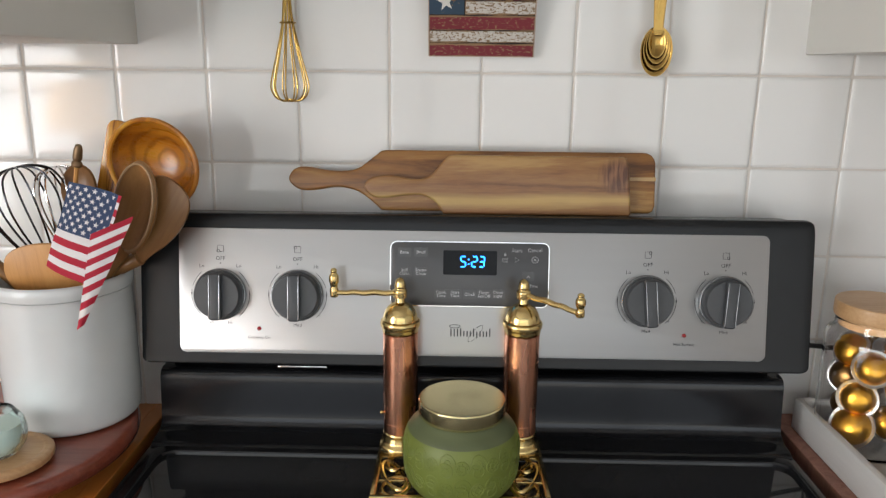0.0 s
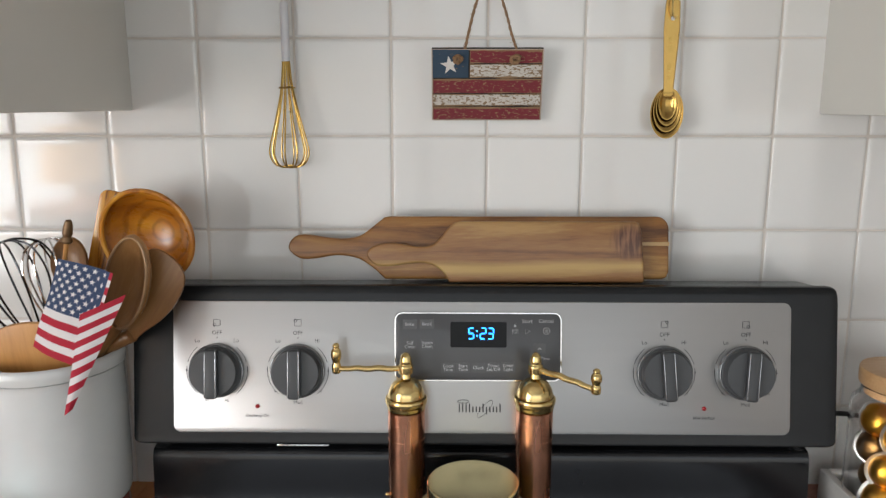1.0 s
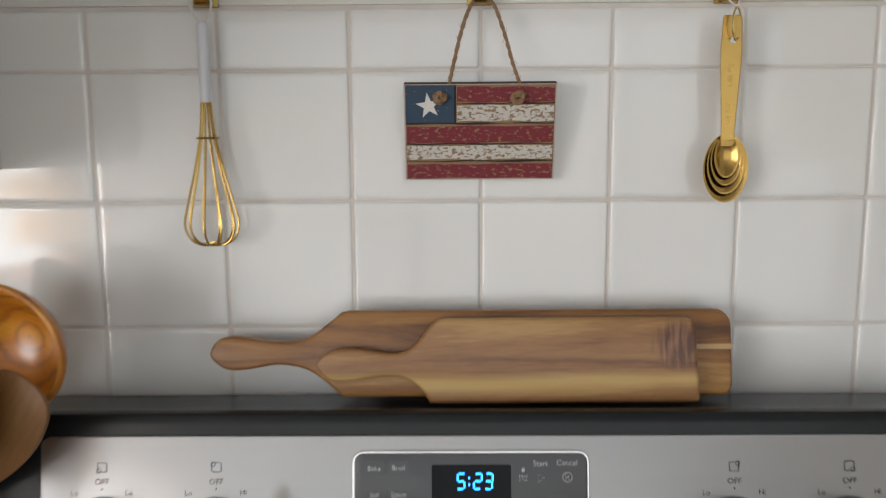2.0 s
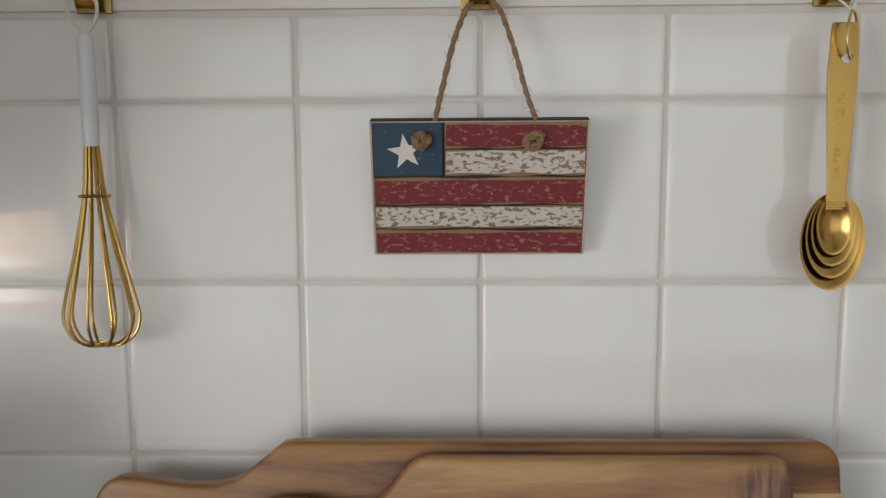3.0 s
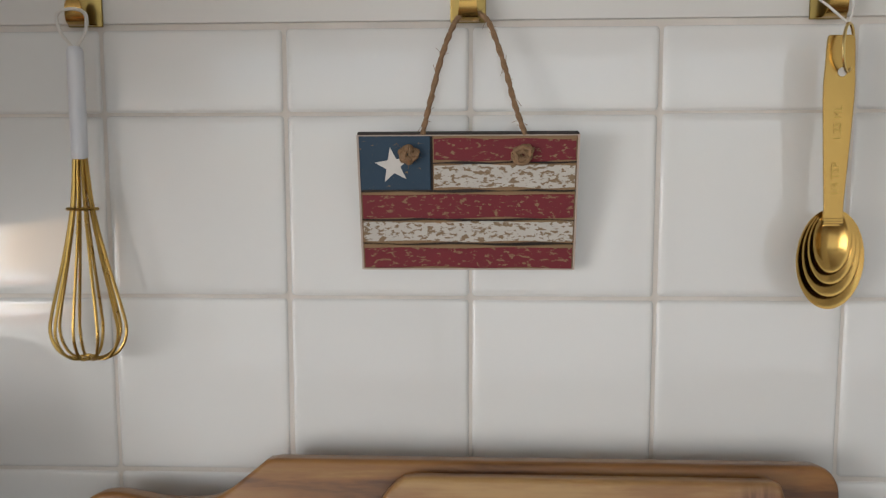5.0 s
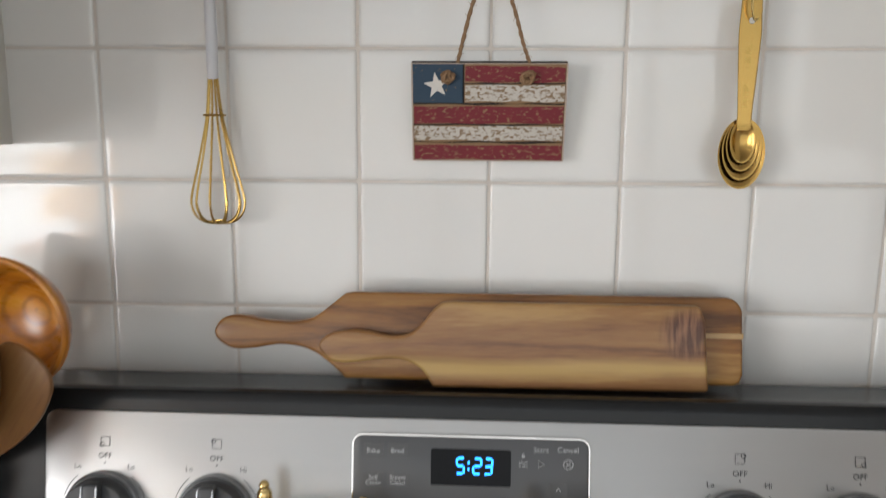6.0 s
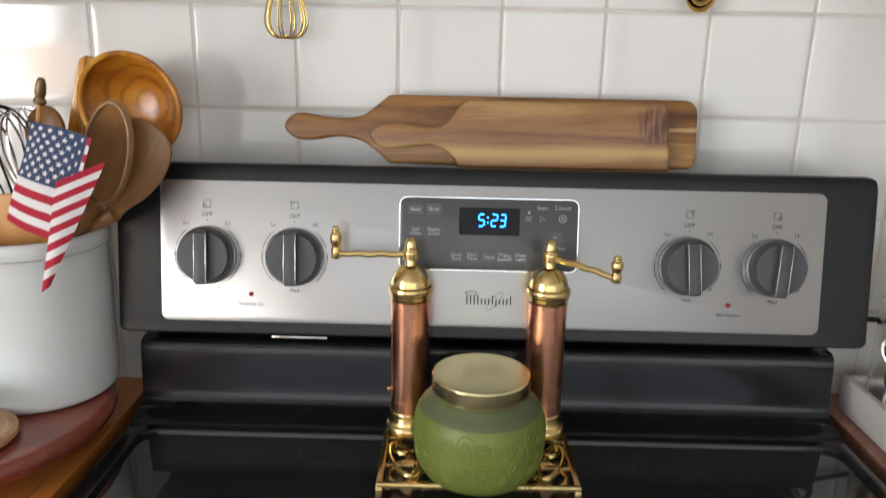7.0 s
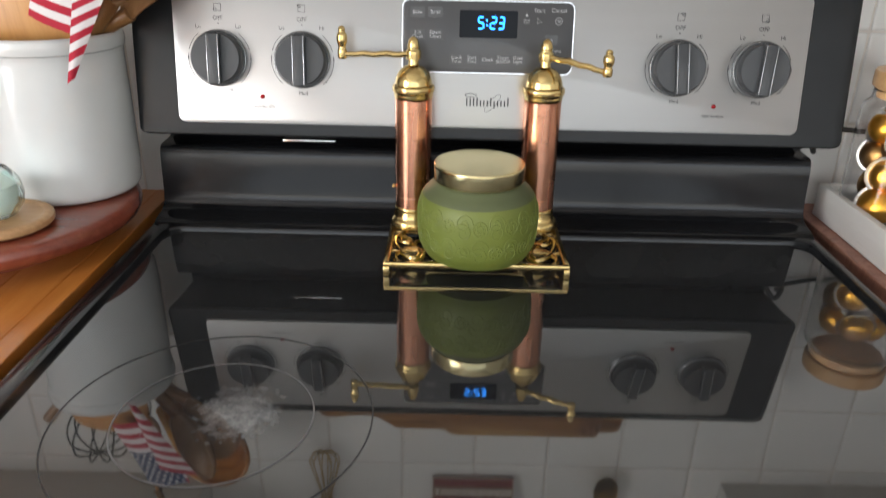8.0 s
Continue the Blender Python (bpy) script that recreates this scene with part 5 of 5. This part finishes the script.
lean = thing("wooden_stirrer", m, "slim brown wooden stirrer leaning out of the crock", "utensil", "utensils in the crock")
part("handle", handle_to(m, (-0.5415, -0.147, 1.1625), (-0.515, -0.139, 1.13), 0.99, 0.007, 0.006), SPOON_WOOD, lean)


def big_whisk(base, tip, radius, wires, turn, material, label):
    a, b = Vector(base), Vector(tip)
    m = facing(a, b - a, (0, -1, 0))
    ob = thing("balloon_whisk", m, label, "whisk", "utensils in the crock")
    L = (b - a).length
    for k in range(wires):
        t = math.pi * k / wires + turn
        half = [(0.005, 0.0), (radius * 0.4, L * 0.25), (radius * 0.85, L * 0.55), (radius, L * 0.75), (radius * 0.82, L * 0.92), (radius * 0.4, L * 0.99), (0, L)]
        line = half + [(-r, y) for r, y in reversed(half[:-1])]
        part("wire", tube([(p.x * math.cos(t), p.y, p.x * math.sin(t)) for p in spline(line, 5)], 0.0012, 6), material, ob)
    inv = m.inverted()
    end = inv @ Vector((CX - 0.004, CY + 0.002, IN_CROCK + 0.012))
    part("handle", tube([Vector((0, 0.004, 0)), end], 0.0065, 12), material, ob)
    return ob


big_whisk((-0.468, -0.106, 1.1), (-0.5065, -0.113, 1.241), 0.0415, 5, 0.25, WIRE_DARK, "large balloon whisk of dark wire in the crock")
big_whisk((-0.461, -0.086, 1.11), (-0.4795, -0.076, 1.238), 0.029, 4, 0.1, CHROME, "slim balloon whisk of shiny steel wire in the crock")

# small cloth flag on a stick
flag = thing("hand_flag", pose(-0.413, -0.183, 1.241), "small cloth stars and stripes flag on a stick in the crock", "flag")
FI = flag.matrix_basis.inverted()


def fl(bm):
    bmesh.ops.transform(bm, matrix=FI, verts=bm.verts)
    return bm


TOP = Vector((-0.4096, -0.169, 1.2514))
FOOT = Vector((-0.482, -0.126, IN_CROCK + 0.012))
AX = (TOP - FOOT).normalized()
part("stick", fl(tube([FOOT, TOP], 0.0023, 8)), BEECH, flag)
f_bm = lathe(rounded([(0, 0), (0.005, 0), (0.0055, 0.003), (0.0035, 0.006), (0.0048, 0.009), (0.0042, 0.018), (0.0028, 0.023), (0, 0.0235)], 3, 0.3), 16)
bmesh.ops.transform(f_bm, matrix=Matrix.Translation(TOP) @ AX.to_track_quat("Z", "Y").to_matrix().to_4x4(), verts=f_bm.verts)
part("finial", fl(f_bm), AGED_BRASS, flag, "dull aged brass spear tip")


def on_flag(u, v):
    """u along the fly, v up the hoist, both 0 to 1: a leaf by the stick, a fold, and the fly end hanging to a point."""
    A = [Vector((-0.4167, -0.173, 1.2369)), Vector((-0.3599, -0.187, 1.2243)), Vector((-0.4518, -0.17, 1.1479)), Vector((-0.3984, -0.191, 1.1304))]
    B = [Vector((-0.3863, -0.1995, 1.1895)), Vector((-0.3457, -0.196, 1.2065)), Vector((-0.409, -0.205, 1.0906)), Vector((-0.401, -0.2045, 1.0965))]
    if u < 0.5:
        s = u / 0.5
        p = (A[0] * (1 - s) + A[1] * s) * v + (A[2] * (1 - s) + A[3] * s) * (1 - v)
        return p + Vector((0, -0.003 * math.sin(s * 5.0) - 0.0015 * math.sin(v * 7), 0.0025 * math.sin(s * 3.1) * v))
    s = (u - 0.5) / 0.5
    w = v ** 0.85
    left = B[0] * w + B[2] * (1 - w)
    right = B[1] * w + B[3] * (1 - w)
    p = left * (1 - s) + right * s
    return p + Vector((0, -0.0028 * math.sin(s * 3.3 + v), 0))


def cloth(u0, u1, v0, v1, nu=10, nv=2, lift=0.0):
    bm = bmesh.new()
    grid = [[bm.verts.new(on_flag(u0 + (u1 - u0) * i / nu, v0 + (v1 - v0) * j / nv) + Vector((0, -lift, 0))) for j in range(nv + 1)] for i in range(nu + 1)]
    for i in range(nu):
        for j in range(nv):
            bm.faces.new((grid[i][j], grid[i + 1][j], grid[i + 1][j + 1], grid[i][j + 1]))
    return bm


for k in range(13):
    v0, v1 = k / 13, (k + 1) / 13
    mat = CLOTH_WHITE if k % 2 else CLOTH_RED
    strip = bmesh.new()
    if k < 6:
        merge(strip, cloth(0.0, 0.4999, v0, v1, 8))
    else:
        merge(strip, cloth(0.472, 0.4999, v0, v1, 2))
    merge(strip, cloth(0.5, 1.0, v0, v1, 8))
    part("stripe", fl(strip), mat, flag)
canton = part("canton", fl(cloth(0.0, 0.47, 6 / 13, 1.0, 12, 10)), CLOTH_NAVY, flag)
stars = bmesh.new()
for row in range(9):
    for col in range(11):
        if (row + col) % 2:
            continue
        u = 0.47 * (col + 0.8) / 11.6
        v = 6 / 13 + 7 / 13 * (row + 0.8) / 9.6
        p, du, dv = on_flag(u, v), on_flag(u + 0.005, v) - on_flag(u, v), on_flag(u, v + 0.005) - on_flag(u, v)
        du, dv = du.normalized(), dv.normalized()
        squeeze = 1.0 if u < 0.36 else 0.6
        stars.faces.new([stars.verts.new(p + du * x * squeeze + dv * y + Vector((0, -0.0005, 0))) for x, y in star(0.0032)])
part("star_field", fl(stars), CLOTH_WHITE, canton, "rows of small white stars")

coaster = thing("wooden_coaster", pose(-0.4876, -0.231, SUSAN_Z), "round pale wooden coaster on the turntable", "coaster")
part("disc", lathe(rounded([(0, 0.0005), (0.045, 0.0005), (0.0495, 0.003), (0.0495, 0.0085), (0.046, 0.011), (0.041, 0.011), (0.039, 0.0095), (0, 0.0095)], 4, 0.3), 56), BAMBOO, coaster)
votive = thing("glass_votive", pose(-0.4885, -0.233, SUSAN_Z + 0.0098), "round aqua cut-glass candle holder on a coaster", "candle holder")
prof = [(0.0, 0.0), (0.014, 0.0), (0.0215, 0.004), (0.0275, 0.013), (0.0295, 0.024), (0.0275, 0.036), (0.022, 0.0445), (0.0195, 0.048), (0.0175, 0.047), (0.019, 0.043), (0.0235, 0.035), (0.0255, 0.024), (0.0235, 0.014), (0.018, 0.007), (0.0, 0.005)]
part("glass", lathe(prof, 18), AQUA_GLASS, votive)
part("wax", lathe([(0, 0.0053), (0.0175, 0.0075), (0.0225, 0.0145), (0.0244, 0.024), (0.0235, 0.033), (0, 0.033)], 24), WHITE_WAX, votive)
votive.children[0].visible_shadow = False

# ---- tray with jars of capsules ----
TX0, TX1, TY0, TY1 = 0.401, 0.58, -0.375, -0.037
TB = COUNTER_Z + 0.0095
tray = thing("serving_tray", pose((TX0 + TX1) / 2, (TY0 + TY1) / 2, COUNTER_Z), "whitewashed wooden tray with low sides on the worktop", "tray")
TW, TL = (TX1 - TX0) / 2, (TY1 - TY0) / 2
part("bottom", box(-TW + 0.01, -TL + 0.01, 0.0005, TW - 0.01, TL - 0.01, 0.009, 0.001), TRAY_WHITE, tray)
for lot in ((-TW, -TL, -TW + 0.0095, TL), (TW - 0.0095, -TL, TW, TL), (-TW + 0.01, -TL, TW - 0.01, -TL + 0.0095), (-TW + 0.01, TL - 0.0095, TW - 0.01, TL)):
    part("side", box(lot[0], lot[1], 0.0005, lot[2], lot[3], 0.041, 0.0015), TRAY_WHITE, tray)


def capsule_mesh(foil):
    ob = thing("coffee_capsule", pose(0, 0, 0), "domed foil coffee capsule in a glass jar", "coffee capsule", "capsules in the jar")
    part("dome", lathe(rounded([(0.0245, 0.0012), (0.0232, 0.0065), (0.0195, 0.0148), (0.0132, 0.0198), (0.0055, 0.0217), (0, 0.0219)], 3, 0.3), 36), foil, ob)
    part("flange", lathe([(0.0, 0.0), (0.0282, 0.0), (0.0291, 0.0005), (0.0293, 0.0011), (0.0286, 0.0016), (0.0278, 0.0012), (0.0245, 0.001)], 36), CAPSULE_SILVER, ob, "silver foil lid with a rolled rim")
    return ob


def glass_jar(x, y, profile, label):
    ob = thing("glass_jar", pose(x, y, TB) @ Matrix.Diagonal((1, 1, 0.955, 1)), label, "jar")
    g = part("glass", lathe(profile, 64), JAR_GLASS, ob)
    g.visible_shadow = False
    return ob


JX, JY = 0.455, -0.096
jar = glass_jar(JX, JY, rounded([(0, 0.0005), (0.048, 0.0005), (0.0525, 0.005), (0.053, 0.135), (0.0515, 0.145), (0.0445, 0.152), (0.0435, 0.164), (0.0415, 0.164), (0.0425, 0.151), (0.0495, 0.143), (0.0508, 0.134), (0.0505, 0.007), (0.046, 0.0045), (0, 0.0045)], 3, 0.25), "clear glass jar full of gold coffee capsules with a bamboo lid")
part("lid", lathe(rounded([(0, 0.1655), (0.0455, 0.1655), (0.047, 0.168), (0.047, 0.183), (0.0455, 0.1855), (0, 0.1855)], 3, 0.3), 56), BAMBOO, jar, "round bamboo lid")
part("seal", lathe([(0, 0.1548), (0.0405, 0.1548), (0.0412, 0.16), (0.0405, 0.1652), (0, 0.1652)], 48), BAMBOO, jar)
gold, brown, silver = capsule_mesh(CAPSULE_GOLD), capsule_mesh(CAPSULE_BROWN), capsule_mesh(CAPSULE_SILVER)
SMALL = Matrix.Scale(0.88, 4)
gold.matrix_basis = pose(JX - 0.02, JY - 0.014, TB + 0.03, 60, -30, -35) @ SMALL
brown.matrix_basis = pose(JX + 0.02, JY + 0.018, TB + 0.036, -70, 0, 20) @ SMALL
for x, y, z, rx, ry, rz in ((-0.017, -0.012, 0.064, 78, -48, -20), (-0.009, -0.018, 0.103, 66, 12, -18), (0.018, -0.016, 0.036, 64, -30, 25), (0.02, -0.014, 0.074, 60, 38, 22), (0.019, -0.004, 0.11, 72, 18, 30), (-0.016, 0.016, 0.112, 70, 0, -60)):
    copy_thing(gold, pose(JX + x, JY + y, TB + z, rx, ry, rz) @ SMALL)
for x, y, z, rx, ry, rz in ((-0.012, 0.016, 0.045, 80, 0, -80), (0.018, 0.018, 0.075, -80, 20, 0), (-0.018, 0.016, 0.08, 85, 10, -50), (0.02, 0.018, 0.115, -75, 0, 30)):
    copy_thing(brown, pose(JX + x, JY + y, TB + z, rx, ry, rz) @ SMALL)
J2X, J2Y = 0.487, -0.2
glass_jar(J2X, J2Y, rounded([(0, 0.0005), (0.04, 0.0005), (0.0445, 0.005), (0.047, 0.03), (0.0465, 0.055), (0.043, 0.066), (0.0405, 0.0655), (0.0442, 0.054), (0.0448, 0.03), (0.0425, 0.007), (0.038, 0.0045), (0, 0.0045)], 3, 0.3), "low round glass jar with silver capsules on the tray")
silver.matrix_basis = pose(J2X - 0.018, J2Y - 0.006, TB + 0.03, 40, -60, 0)
copy_thing(silver, pose(J2X + 0.016, J2Y + 0.012, TB + 0.03, 60, 40, 40))

cord = thing("power_cord", pose(0.37, -0.03, COUNTER_Z), "black power cord running behind the jar", "cord")
bm = tube(spline([(0.352, -0.06, 1.0), (0.362, -0.07, 1.012), (0.371, -0.066, 1.0), (0.375, -0.045, 1.012), (0.392, -0.024, 1.0155), (0.43, -0.014, 1.013), (0.5, -0.012, 1.0), (0.6, -0.012, 0.93), (0.66, -0.02, COUNTER_Z + 0.004)], 6), 0.0032, 8)
bmesh.ops.transform(bm, matrix=cord.matrix_basis.inverted(), verts=bm.verts)
part("cable", bm, CORD_BLACK, cord)

# ---- wall tiles ----


def tile_mesh(w, h):
    bm = bmesh.new()
    rows = []
    for inset, y in ((0, 0.0042), (0.0, 0.0022), (0.0004, 0.0012), (0.0011, 0.0005), (0.0022, 0.00018), (0.005, 0.00005), (0.011, 0.0)):
        o = round_rect(inset - w / 2, inset - h / 2, w / 2 - inset, h / 2 - inset, 0.0022, 2)
        rows.append([bm.verts.new((x, y, z)) for x, z in o])
    for a, b in zip(rows, rows[1:]):
        for k in range(len(a)):
            n = (k + 1) % len(a)
            bm.faces.new((a[k], a[n], b[n], b[k]))
    bm.faces.new(rows[-1])
    bmesh.ops.recalc_face_normals(bm, faces=bm.faces)
    mesh = bpy.data.meshes.new("tile")
    bm.to_mesh(mesh)
    bm.free()
    mesh.materials.append(TILE)
    mesh.polygons.foreach_set("use_smooth", [True] * len(mesh.polygons))
    return mesh


JOINT = 0.0019
whole = tile_mesh(PITCH - JOINT, PITCH - JOINT)
cut = tile_mesh(PITCH - JOINT, TOP_Z - ROW_Z - PITCH - JOINT / 2)
rng = random.Random(11)
for i in range(-10, 10):
    for j in range(6):
        z0 = ROW_Z + PITCH - PITCH * j
        top = TOP_Z if j == 0 else z0 + PITCH
        ob = new("tile", cut if j == 0 else whole)
        ob.parent = wall_north
        ob.matrix_local = pose(PITCH * (i + 0.5) + rng.uniform(-0.0003, 0.0003), rng.uniform(-0.0002, 0.0002), (z0 + top) / 2 + rng.uniform(-0.0003, 0.0003), rng.uniform(-0.35, 0.35), rng.uniform(-0.12, 0.12), rng.uniform(-0.35, 0.35))
